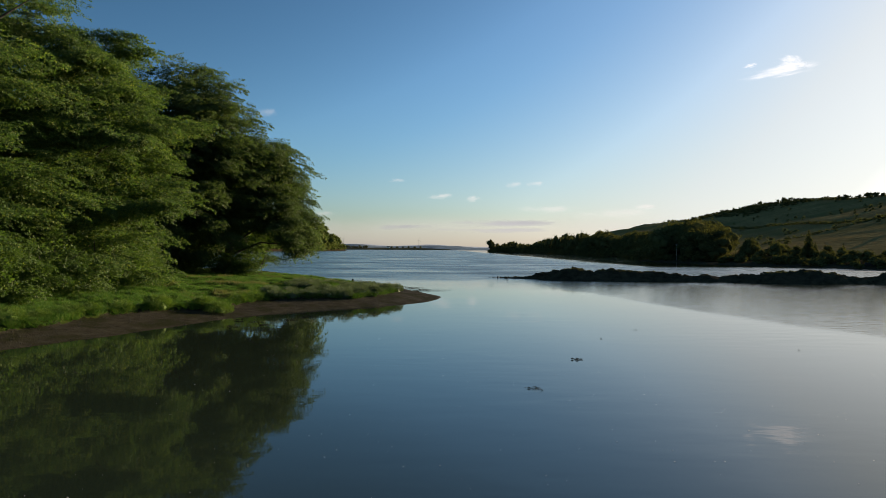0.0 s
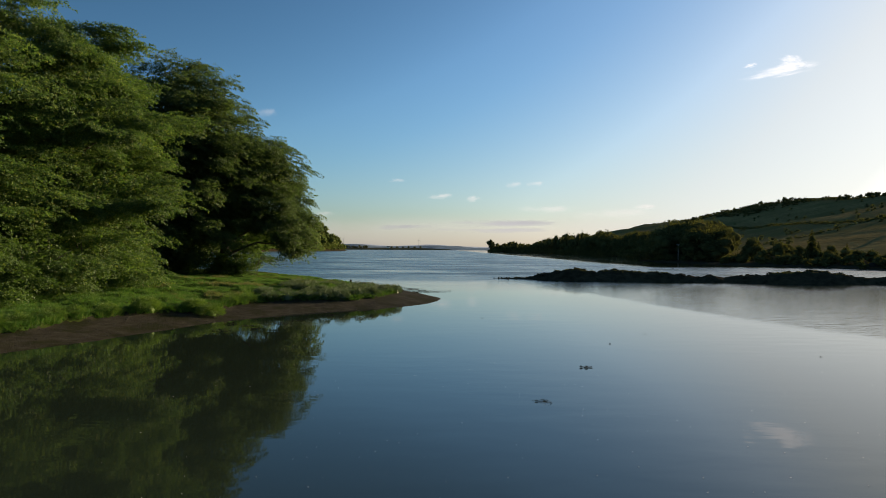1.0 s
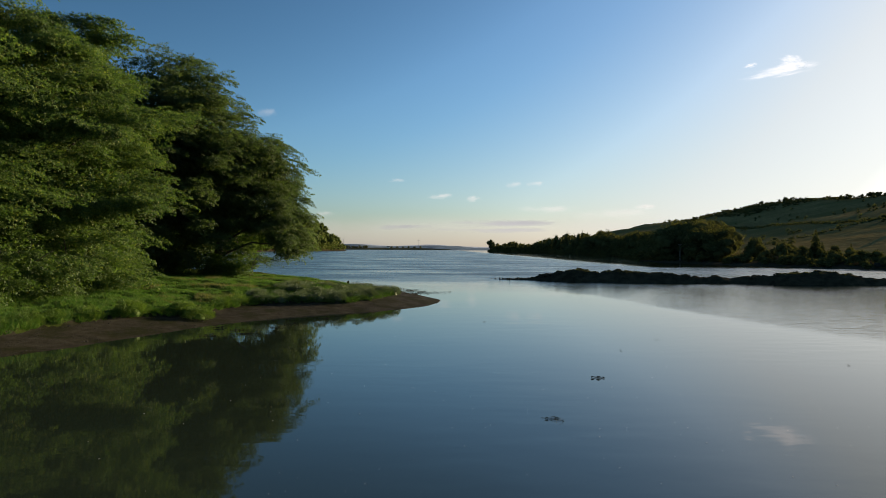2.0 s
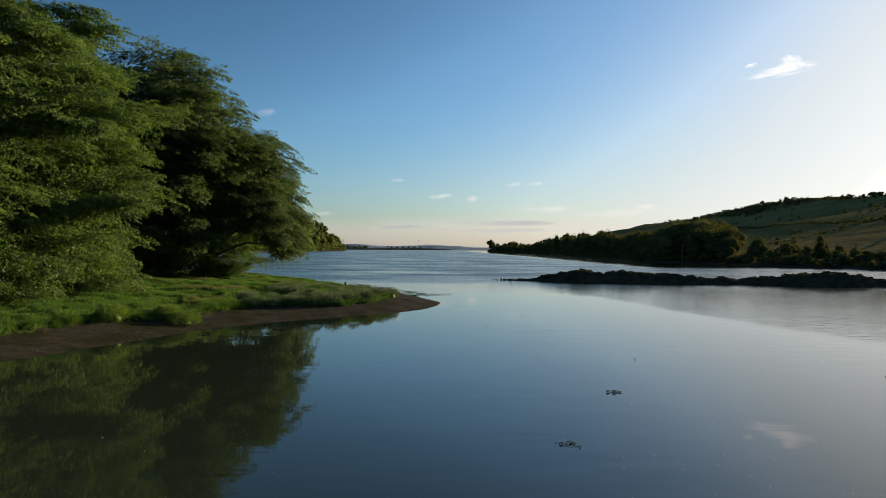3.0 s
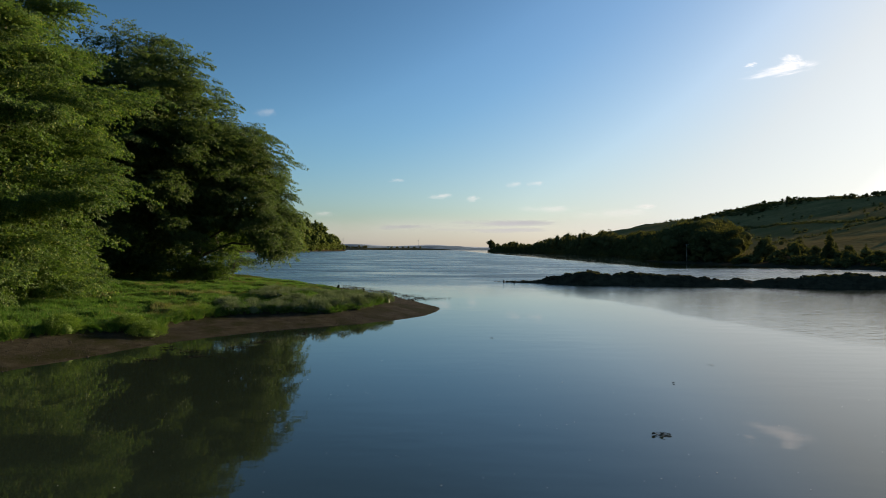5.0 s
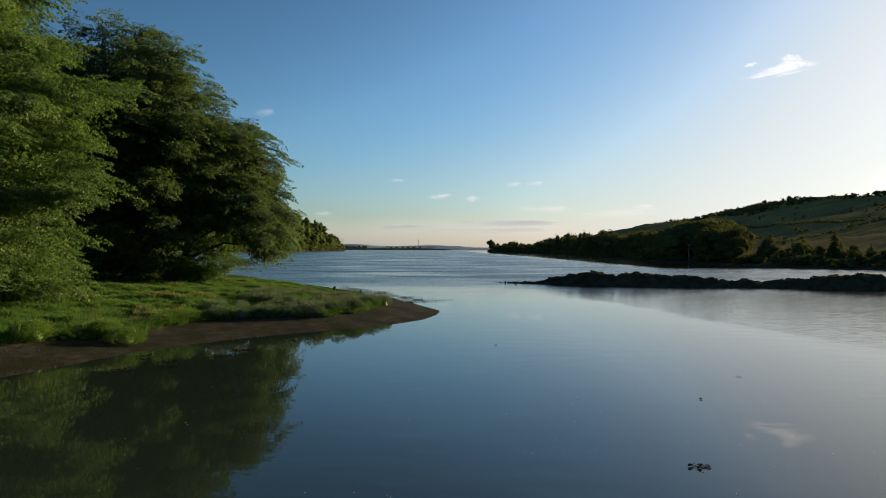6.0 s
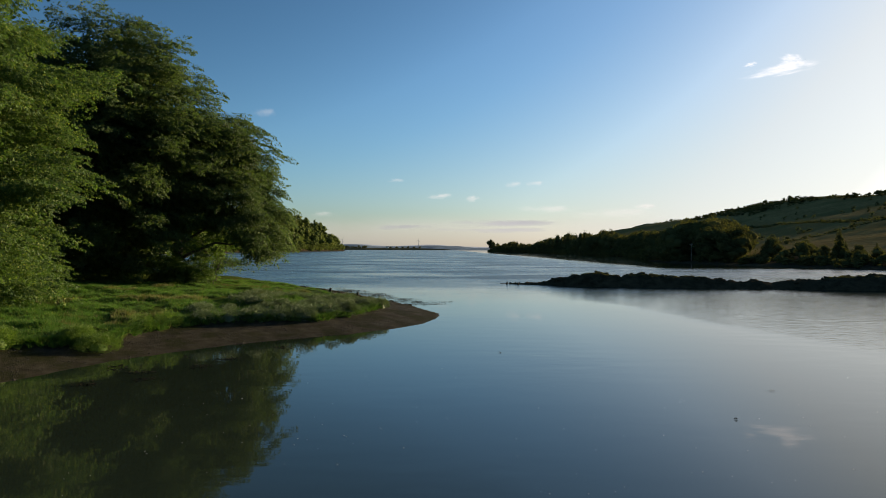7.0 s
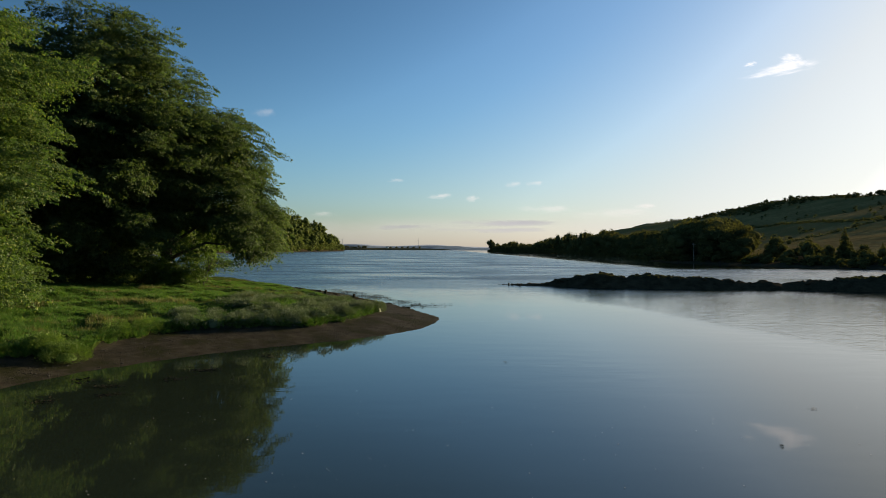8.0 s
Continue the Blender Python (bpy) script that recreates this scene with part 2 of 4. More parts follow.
def lattice(ix, iy, seed):
    h = (ix * 374761393 + iy * 668265263 + seed * 974634777) & 0x7fffffff
    h = ((h ^ (h >> 13)) * 1274126177) & 0x7fffffff
    return ((h ^ (h >> 16)) & 0xffff) / 65535.0


def value_noise(x, y, seed=0):
    x, y = np.asarray(x, dtype=float), np.asarray(y, dtype=float)
    ix, iy = np.floor(x).astype(np.int64), np.floor(y).astype(np.int64)
    fx, fy = x - ix, y - iy
    fx, fy = fx * fx * (3 - 2 * fx), fy * fy * (3 - 2 * fy)
    a, b = lattice(ix, iy, seed), lattice(ix + 1, iy, seed)
    c, d = lattice(ix, iy + 1, seed), lattice(ix + 1, iy + 1, seed)
    return (a + (b - a) * fx) * (1 - fy) + (c + (d - c) * fx) * fy


def fbm(x, y, seed=0, octaves=4):
    total, amp, norm = 0, 1.0, 0
    for i in range(octaves):
        total = total + amp * value_noise(np.asarray(x) * 2 ** i, np.asarray(y) * 2 ** i, seed + i)
        norm += amp
        amp *= 0.5
    return total / norm


def sstep(a, b, v):
    t = np.clip((np.asarray(v, dtype=float) - a) / (b - a), 0, 1)
    return t * t * (3 - 2 * t)


def sheet(xs, ys, height):
    """A ground sheet: vertices and quads over the grid xs by ys, z = height(x, y)."""
    gx, gy = np.meshgrid(xs, ys)
    v = np.stack([gx, gy, height(gx, gy)], -1).reshape(-1, 3)
    nx = len(xs)
    i = (np.arange(len(ys) - 1)[:, None] * nx + np.arange(nx - 1)[None, :]).ravel()
    return v, np.stack([i, i + 1, i + nx + 1, i + nx], -1)


def tube(points, radii, sides=7):
    """A tapered limb along points."""
    pts = [Vector(p) for p in points]
    vs, fs = [], []
    for k, (p, r) in enumerate(zip(pts, radii)):
        d = (pts[min(k + 1, len(pts) - 1)] - pts[max(k - 1, 0)]).normalized()
        q = d.to_track_quat('Z', 'Y')
        for s in range(sides):
            a = 2 * math.pi * s / sides
            vs.append(p + q @ Vector((math.cos(a) * r, math.sin(a) * r, 0)))
    for k in range(len(pts) - 1):
        for s in range(sides):
            fs.append((k * sides + s, k * sides + (s + 1) % sides, (k + 1) * sides + (s + 1) % sides, (k + 1) * sides + s))
    return np.array([tuple(v) for v in vs]), np.array(fs)


def joined(chunks):
    vs, fs, base = [], [], 0
    for v, f in chunks:
        vs.append(v)
        fs.append(f + base)
        base += len(v)
    return np.concatenate(vs), np.concatenate(fs)


def part(name, mesh, parent, label=""):
    ob = new(name, mesh)
    ob.parent = parent
    return tagged(ob, label) if label else ob


def inside(poly, x, y):
    """Signed distance to a closed outline: positive inside."""
    x, y = np.asarray(x, dtype=float), np.asarray(y, dtype=float)
    best = np.full(x.shape, 1e9)
    odd = np.zeros(x.shape, dtype=bool)
    n = len(poly)
    for i in range(n):
        (ax, ay), (bx, by) = poly[i], poly[(i + 1) % n]
        dx, dy = bx - ax, by - ay
        t = np.clip(((x - ax) * dx + (y - ay) * dy) / (dx * dx + dy * dy + 1e-9), 0, 1)
        best = np.minimum(best, np.hypot(x - ax - t * dx, y - ay - t * dy))
        with np.errstate(divide='ignore', invalid='ignore'):
            cross = ((ay > y) != (by > y)) & (x < (bx - ax) * (y - ay) / (by - ay + 1e-12) + ax)
        odd ^= cross
    return np.where(odd, best, -best)


def rounded(poly, steps=5):
    """Catmull-Rom through a closed outline."""
    out, n = [], len(poly)
    p = [np.array(q, dtype=float) for q in poly]
    for i in range(n):
        a, b, c, d = p[i - 1], p[i], p[(i + 1) % n], p[(i + 2) % n]
        for s in range(steps):
            t = s / steps
            out.append(tuple(0.5 * (2 * b + (c - a) * t + (2 * a - 5 * b + 4 * c - d) * t * t + (3 * b - a - 3 * c + d) * t ** 3)))
    return out


# ---------------------------------------------------------------- water and ground
wv, wf = sheet(np.array([-4990., -300, 300, 4990]), np.array([-900., 0, 300, 4990]), lambda x, y: np.zeros_like(x))
water = tagged(new("water", mesh_of("water", wv, wf, MAT_WATER)), "calm estuary water mirroring the sky, ruffled farther out", "water", kind="structure")

WATERLINE = rounded([(-150, -60), (-40, -20), (-29, 12), (-24.5, 24), (-20.5, 32), (-17.2, 39), (-14.6, 45.8), (-11.4, 50.2), (-7.8, 53.3),
                     (-4.6, 56), (-1.8, 59.6), (-0.15, 65.6), (-1.9, 71.5), (-5.0, 78.8), (-12.0, 92.5), (-19, 102.5), (-34, 122), (-80, 150), (-150, 160)])
TURFLINE = rounded([(-150, -56), (-44, -18), (-32.5, 12), (-27.5, 24), (-23.0, 34), (-21.0, 41), (-18.6, 46), (-16.1, 48.8), (-15.2, 52.2), (-13.6, 54.6),
                    (-11.2, 56.1), (-8.3, 57.4), (-6.4, 59.2), (-5.2, 62.3), (-4.5, 65.4), (-6.6, 69.5), (-10.6, 77.4), (-16.4, 89.4), (-22.5, 99.5), (-36, 118), (-82, 144), (-150, 152)])


def bank_height(x, y):
    w = inside(WATERLINE, x, y) + (fbm(x * 0.7, y * 0.7, 3) - 0.5) * 0.5
    g = inside(TURFLINE, x, y) + (fbm(x * 0.9, y * 0.9, 7) - 0.5) * 0.9
    z = np.where(w < 0, np.maximum(w * 0.16, -1.6), np.minimum(w * 0.13, 0.55))
    z = z + sstep(0.0, 0.35, g) * 0.26 + sstep(0.3, 9, g) * 0.45 + sstep(6, 60, g) * 4.0
    z = z + sstep(0.1, 1, g) * (fbm(x * 0.8, y * 0.8, 11) - 0.5) * 0.7 + (fbm(x * 3, y * 3, 13) - 0.5) * 0.05
    return z


def spaced(*runs):
    return np.unique(np.concatenate([np.arange(a, b + 1e-6, s) for a, b, s in runs]))


bv, bf = sheet(spaced((-150, -40, 4), (-40, -30, 0.8), (-30, 3, 0.3)), spaced((-60, 20, 4), (20, 28, 1.0), (28, 96, 0.3), (96, 160, 4)), bank_height)
bm_ = mesh_of("ground", bv, bf, MAT_MUD, True)
bm_.materials.append(MAT_TURF)
fc = bv[bf].mean(1)
turf_in = inside(TURFLINE, fc[:, 0], fc[:, 1]) + (fbm(fc[:, 0] * 0.9, fc[:, 1] * 0.9, 7) - 0.5) * 0.9
bm_.polygons.foreach_set("material_index", (turf_in > 0.12).astype(np.int32))
ground = tagged(new("ground", bm_), "low grassy spit with a dark shingle and mud shore", "ground", kind="structure")

# ---- far right: wooded shore under a long pasture hill
SHORE_R = np.array([(60., 118.), (150., 112.), (172., 108.), (190., 104.), (215., 99.), (270., 86.), (300., 92.), (360., 112.), (480., 128.), (720., 137.),
                    (1000., 110.), (1190., 86.), (1230., 108.), (1300., 180.), (1500., 300.), (2500., 420.)])
RIDGE = np.array([(60., 60.), (300., 62.), (590., 60.), (800., 68.), (870., 66.), (960., 61.), (1060., 59.), (1250., 60.), (1450., 62.), (1800., 36.), (2300., 6.), (2500., 3.)])


def shore_x(y):
    return np.interp(y, SHORE_R[:, 0], SHORE_R[:, 1])


def hill_height(x, y):
    s = x - shore_x(y) + (fbm(x * 0.05, y * 0.05, 21) - 0.5) * 10
    top = np.interp(y, RIDGE[:, 0], RIDGE[:, 1])
    z = np.where(s < 0, np.maximum(s * 0.06, -2), np.minimum(s * 0.09, 2.2))
    u = np.clip((s - 22) / np.maximum(428 - shore_x(y), 130), 0, 1)
    z = z + top * (u ** 1.35) * (1 - 0.28 * u) / 0.72
    z = z - sstep(0, 320, x - 430) * top * 0.25
    return z + (fbm(x * 0.012, y * 0.012, 23) - 0.5) * 9 * sstep(30, 200, s)


hv, hf = sheet(spaced((60, 200, 5), (200, 760, 12)), spaced((60, 400, 6), (400, 1300, 15), (1300, 2500, 40)), hill_height)
hm = mesh_of("hillside", hv, hf, MAT_HILL, True)
hm.materials.append(MAT_STONE)
hc = hv[hf].mean(1)
hm.polygons.foreach_set("material_index", (hc[:, 2] < 3.0).astype(np.int32))
hill = tagged(new("ground", hm), "long pasture hill above a dark mud shore", "hillside", kind="structure")


# ---- far left: wooded headland
def head_height(x, y):
    s = -(x + 268 - 30 * sstep(1150, 1500, y) - 14 * np.sin(y / 170.0)) - 70 * sstep(1490, 1580, y) - 90 * (1 - sstep(420, 600, y))
    s = s + (fbm(x * 0.03, y * 0.03, 31) - 0.5) * 16
    return np.where(s < 0, np.maximum(s * 0.1, -3), 0) + sstep(0, 70, s) * 56 * (1 - 0.15 * sstep(1200, 1560, y)) + np.clip(s, 0, 8) * 0.25


lv, lf = sheet(spaced((-560, -180, 8)), spaced((380, 1640, 14)), head_height)
head_mesh = mesh_of("headland", lv, lf, MAT_TURF, True)
head_mesh.materials.append(MAT_STONE)
head_mesh.polygons.foreach_set("material_index", (lv[lf].mean(1)[:, 2] < 5.0).astype(np.int32))
headland = tagged(new("ground", head_mesh), "steep wooded headland across the water", "headland", kind="structure")


# ---- across the estuary: low green point and far hills
def point_height(x, y):
    s = np.minimum(np.minimum(x + 760, (60 - x) * 0.35), np.minimum((y - 3180) * 0.5, (3600 - y) * 0.5))
    s = s + (fbm(x * 0.02, y * 0.02, 41) - 0.5) * 20
    return np.where(s < 0, -2, sstep(0, 25, s) * 6) + sstep(10, 90, s) * 5


pv, pf = sheet(spaced((-800, 100, 15)), spaced((3140, 3640, 20)), point_height)
tagged(new("ground", mesh_of("low_point", pv, pf, MAT_FARLAND, True)), "low flat grassy point far across the water", "shore", kind="structure")


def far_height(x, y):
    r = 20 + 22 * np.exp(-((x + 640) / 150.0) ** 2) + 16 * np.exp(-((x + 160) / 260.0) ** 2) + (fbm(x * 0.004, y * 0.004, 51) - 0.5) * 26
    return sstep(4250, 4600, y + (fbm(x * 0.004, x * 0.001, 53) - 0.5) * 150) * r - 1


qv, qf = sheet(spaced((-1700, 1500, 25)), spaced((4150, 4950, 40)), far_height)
tagged(new("backdrop", mesh_of("haze_blue_hills", qv, qf, MAT_FARHAZE, True)), "far hills on the horizon, distance haze painted into their colour", "hills", kind="structure")


# ---------------------------------------------------------------- trees
def spray_shape(rng, leaves, length, leaf, droop, spread=0.42, corners=4):
    """A flat fan of leaves along a drooping twig; x runs out along the twig."""
    s = np.sort(rng.uniform(0.08, 1.0, leaves))
    side = rng.choice((-1.0, 1.0), leaves)
    w = spread * length * np.sin(np.pi * np.clip(s, 0, 1) ** 0.75) * rng.uniform(0.1, 1.0, leaves)
    c = np.stack([s * length, side * w, -droop * length * s ** 2 - 0.35 * w ** 2 / length + rng.normal(0, 0.025 * length, leaves)], -1)
    a = side * rng.uniform(0.3, 1.2, leaves)
    pitch = -rng.uniform(0.1, 0.9, leaves) - droop * s
    d = np.stack([np.cos(a) * np.cos(pitch), np.sin(a) * np.cos(pitch), np.sin(pitch)], -1)
    up = np.stack([rng.normal(0, 0.6, leaves), rng.normal(0, 0.6, leaves), np.ones(leaves)], -1)
    t = np.cross(up, d)
    t /= np.linalg.norm(t, axis=1)[:, None] + 1e-9
    L = leaf * rng.uniform(0.65, 1.25, leaves)[:, None]
    mid = c + d * L * 0.5
    if corners == 3:
        base = c + d * L * 0.25
        return np.stack([base + t * L * 0.36, c + d * L, base - t * L * 0.36], 1).reshape(-1, 3)
    return np.stack([c, mid + t * L * 0.3, c + d * L, mid - t * L * 0.3], 1).reshape(-1, 3)


def scatter_shapes(shapes, rng, pos, way, size, roll=0.35, lift=None, corners=4):
    """Sprays set at pos, running along way; returns vertices and quads."""
    n = len(pos)
    way = way / (np.linalg.norm(way, axis=1)[:, None] + 1e-9)
    up = np.stack([rng.normal(0, roll, n), rng.normal(0, roll, n), np.ones(n)], -1)
    if lift is not None:
        up = up * 0.35 + lift
    y = np.cross(up, way)
    y /= np.linalg.norm(y, axis=1)[:, None] + 1e-9
    z = np.cross(way, y)
    R = np.stack([way, y, z], -1) * size[:, None, None]
    pick = rng.integers(0, len(shapes), n)
    out = []
    for k, sh in enumerate(shapes):
        idx = np.nonzero(pick == k)[0]
        if len(idx):
            out.append((np.einsum('nij,vj->nvi', R[idx], sh) + pos[idx][:, None, :]).reshape(-1, 3))
    v = np.concatenate(out)
    return v, np.arange(len(v)).reshape(-1, corners)


def crown_mesh(name, seed, lobes, mat, trunk, clusters, sprays, leaves, length, leaf, droop=0.25, cluster=(2.6, 1.5), inner=0, low=1.4, wooded=False, stray=0.14):
    """Foliage in layered boughs over the lobes' outer faces: lobes are (centre, radii)."""
    rng = np.random.default_rng(seed)
    shapes = [spray_shape(rng, leaves, length, leaf, droop * rng.uniform(0.6, 1.5), 0.42, 3) for _ in range(9)]
    area = np.array([r[0] * r[1] + r[1] * r[2] + r[0] * r[2] for _, r in lobes])
    centres, outs = [], []
    guard = 0
    while len(centres) < clusters and guard < clusters * 40:
        guard += 1
        k = rng.choice(len(lobes), p=area / area.sum())
        c, r = np.array(lobes[k][0], dtype=float), np.array(lobes[k][1], dtype=float)
        d = rng.normal(0, 1, 3)
        d /= np.linalg.norm(d)
        if d[2] < -0.75:
            continue
        q = c + d * r * (rng.uniform(0.72, 1.0) if rng.random() > stray else rng.uniform(1.02, 1.16))
        if any(np.sum(((q - np.array(c2)) / np.array(r2)) ** 2) < 0.42 for c2, r2 in lobes):
            continue
        if q[2] < low:
            continue
        if wooded and d[0] * -0.8 + d[1] * 0.6 > 0.35 and rng.random() < 0.7:
            continue
        centres.append(q)
        outs.append(d)
    centres, outs = np.array(centres), np.array(outs)
    n = len(centres) * sprays
    ci = np.repeat(np.arange(len(centres)), sprays)
    d = rng.normal(0, 1, (n, 3))
    d /= np.linalg.norm(d, axis=1)[:, None]
    d[:, 2] = np.where(rng.random(n) < 0.6, np.abs(d[:, 2]), d[:, 2])
    rc = rng.uniform(0.65, 1.3, len(centres))[ci]
    off = d * np.stack([rc * cluster[0], rc * cluster[0], rc * cluster[1]], -1) * (rng.random(n) ** 0.45)[:, None]
    # boughs are longer outwards than across
    arm = outs[ci] * (1, 1, 0.3)
    arm /= np.linalg.norm(arm, axis=1)[:, None] + 1e-9
    off = off * 0.86 + arm * (off * arm).sum(1)[:, None] * 0.7
    pos = centres[ci] + off
    axis = np.array(trunk, dtype=float)
    radial = pos - np.array([axis[0], axis[1], 0])
    radial[:, 2] = 0
    radial /= np.linalg.norm(radial, axis=1)[:, None] + 1e-9
    way = radial * 0.9 + d * 0.6 + outs[ci] * 0.45 + rng.normal(0, 0.25, (n, 3))
    way[:, 2] = way[:, 2] * 0.45 - rng.uniform(0.0, 0.35, n)
    keep = pos[:, 2] > low * 0.6
    v, f = scatter_shapes(shapes, rng, pos[keep], way[keep], rng.uniform(0.7, 1.25, keep.sum()), corners=3)
    chunks = [(v, f)]
    if inner:
        # leaves in the depth of the crown
        k = rng.choice(len(lobes), inner, p=area / area.sum())
        c, r = np.array([q for q, _ in lobes], dtype=float)[k], np.array([q for _, q in lobes], dtype=float)[k]
        d = rng.normal(0, 1, (inner, 3))
        d /= np.linalg.norm(d, axis=1)[:, None]
        p = c + d * r * rng.uniform(0.45, 0.84, inner)[:, None]
        p = p[p[:, 2] > low * 0.8]
        chunks.append(scatter_shapes([spray_shape(rng, 5, leaf * 3.2, leaf * 1.9, 0.3, 0.42, 3) for _ in range(4)], rng, p, rng.normal(0, 1, p.shape), np.ones(len(p)), 1.0, corners=3))
    return mesh_of(name, *joined(chunks), mat), centres


def tree(name, label, seed, foot, lobes, mat, clusters, sprays=26, leaves=46, length=1.7, leaf=0.25, droop=0.28, cluster=(2.3, 1.3),
         girth=0.6, top=0.7, limbs=14, inner=3000, low=1.4, wooded=False, stray=0.14):
    """A broadleaf tree: trunk, limbs that reach into the boughs, and a crown of leaf sprays."""
    rng = np.random.default_rng(seed + 500)
    root = new(name)
    tagged(root, label, "tree")
    foot = np.array(foot, dtype=float)
    root.location = foot
    high = max(c[2] + r[2] for c, r in lobes)
    mid = np.mean([c for c, r in lobes], 0)
    crown, centres = crown_mesh("crown", seed, [((np.array(c) - foot), r) for c, r in lobes], mat, (0, 0, 0), clusters, sprays, leaves, length, leaf, droop, cluster, inner, low, wooded, stray)
    part("crown", crown, root)
    tip = np.array([(mid - foot)[0] * 0.6, (mid - foot)[1] * 0.6, (high - foot[2]) * top])
    pts = [np.array([0, 0, -0.4]), np.array([0, 0, 0.5])] + [tip * t + rng.normal(0, 0.15, 3) * (1, 1, 0) for t in (0.2, 0.4, 0.6, 0.8, 1.0)]
    rad = [girth * 1.5, girth * 1.1, girth * 0.9, girth * 0.7, girth * 0.5, girth * 0.3, girth * 0.1]
    part("trunk", mesh_of("trunk", *tube(pts, rad, 9), MAT_BARK, True), root)
    for k in rng.permutation(len(centres))[:limbs]:
        e = centres[k]
        h = np.clip(e[2] * 0.55, 1.5, tip[2] * 0.9)
        a = tip * (h / tip[2])
        b = a * 0.45 + e * 0.55 + np.array([0, 0, 0.9])
        c1, c2 = a * 0.7 + b * 0.3 + rng.normal(0, 0.2, 3), b * 0.6 + e * 0.4 + rng.normal(0, 0.2, 3)
        g = girth * rng.uniform(0.25, 0.42)
        part("limb", mesh_of("limb", *tube([a, c1, b, c2, e], [g, g * 0.8, g * 0.6, g * 0.4, 0.03], 6), MAT_BARK, True), root)
    return root


def zed(x, y):
    return float(bank_height(np.array([x]), np.array([y]))[0])


beech_near = tree("beech_tree", "tall beech with light green layered leaves drooping to the grass", 1, (-33, 56, zed(-33, 56)),
                  [((-35, 56, 17.2), (7.0, 8, 8.0)), ((-29.8, 55, 15.0), (6.7, 6.5, 3.0)), ((-29.4, 55.5, 9.4), (6.5, 6, 3.0)), ((-31, 55, 4.6), (5.7, 6.5, 4.3)), ((-30.8, 56, 19.0), (4.8, 4.6, 4.4))],
                  MAT_BEECH, 165, 44, 84, low=0.7, wooded=True, leaf=0.145, length=1.5, inner=14000, droop=0.24, top=0.55, cluster=(1.8, 0.8), stray=0.2)
beech_edge = tree("beech_tree", "tall beech with light green layered leaves drooping to the grass", 2, (-38, 43, zed(-38, 43)),
                  [((-37, 43, 19), (9, 9, 10)), ((-34.0, 43, 7), (6.2, 7.5, 7.2))], MAT_BEECH, 90, 32, 80, low=0.7, wooded=True, leaf=0.14, inner=7000, droop=0.22, top=0.55, cluster=(1.9, 0.8), stray=0.2)
beech_dark = tree("beech_tree", "tall green beech shaded by its neighbours, leaves toned darker for the shade", 3, (-35, 79, zed(-35, 79)),
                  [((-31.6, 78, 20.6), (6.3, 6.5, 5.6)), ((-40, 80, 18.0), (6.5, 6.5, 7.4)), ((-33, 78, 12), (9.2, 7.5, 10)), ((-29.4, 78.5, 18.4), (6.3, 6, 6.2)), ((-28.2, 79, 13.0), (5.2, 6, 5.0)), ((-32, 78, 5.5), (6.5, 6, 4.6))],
                  MAT_SHADED_LEAF, 300, 27, 58, wooded=True, leaf=0.17, inner=20000, length=1.35, cluster=(1.5, 0.95), stray=0.05)
beech_shore = tree("beech_tree", "beech leaning out with boughs hanging over the water, leaves toned darker for shade", 4, (-28.5, 85, zed(-28.5, 85)),
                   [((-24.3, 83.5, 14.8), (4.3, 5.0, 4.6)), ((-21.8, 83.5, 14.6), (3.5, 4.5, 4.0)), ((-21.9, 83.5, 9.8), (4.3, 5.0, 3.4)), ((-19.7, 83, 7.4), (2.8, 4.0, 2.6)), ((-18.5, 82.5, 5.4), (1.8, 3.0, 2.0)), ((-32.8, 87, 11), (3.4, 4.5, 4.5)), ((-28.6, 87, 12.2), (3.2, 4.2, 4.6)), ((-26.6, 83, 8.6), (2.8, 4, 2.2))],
                   MAT_SHADED_LEAF, 250, 25, 52, leaf=0.16, inner=12000, length=1.2, droop=0.4, cluster=(1.2, 0.8), stray=0.07)

beech_back = tree("beech_tree", "tall beech in the wood behind the spit, leaves toned darker for shade", 5, (-48, 62, zed(-48, 62)),
                  [((-48, 62, 18), (8.5, 8.5, 8.5)), ((-48, 62, 9), (9, 9, 8))], MAT_SHADED_LEAF, 70, 10, 26, length=2.2, leaf=0.45, inner=1500, limbs=6)
for x, y, turn in ((-50, 82, 200), (-42, 98, 130), (-58, 46, 40), (-46, 28, 300), (-45, 88, 250)):
    copy_thing(beech_back, pose(x, y, zed(x, y), 0, 0, turn))


def bush(name, label, seed, x, y, r, h, mat, clusters, leaf=0.12, sprays=15):
    root = tagged(new(name), label, "bush")
    z = zed(x, y)
    root.location = (x, y, z)
    rng = np.random.default_rng(seed)
    lob = [((0, 0, h * 0.55), (r, r, h * 0.5)), ((r * 0.4, -r * 0.3, h * 0.35), (r * 0.8, r * 0.8, h * 0.38))]
    crown, _ = crown_mesh("crown", seed, lob, mat, (0, 0, 0), clusters, sprays, 34, 0.9, leaf, 0.2, (0.7, 0.5), 500, 0.2)
    part("crown", crown, root)
    stems = [tube([(0, 0, -0.2), rng.normal(0, 0.2, 3) + (0, 0, h * 0.35), rng.normal(0, 0.5, 3) * (r, r, 0.2) + (0, 0, h * 0.75)], [0.09, 0.06, 0.02], 5) for _ in range(4)]
    part("stem", mesh_of("stem", *joined(stems), MAT_BARK), root)
    return root


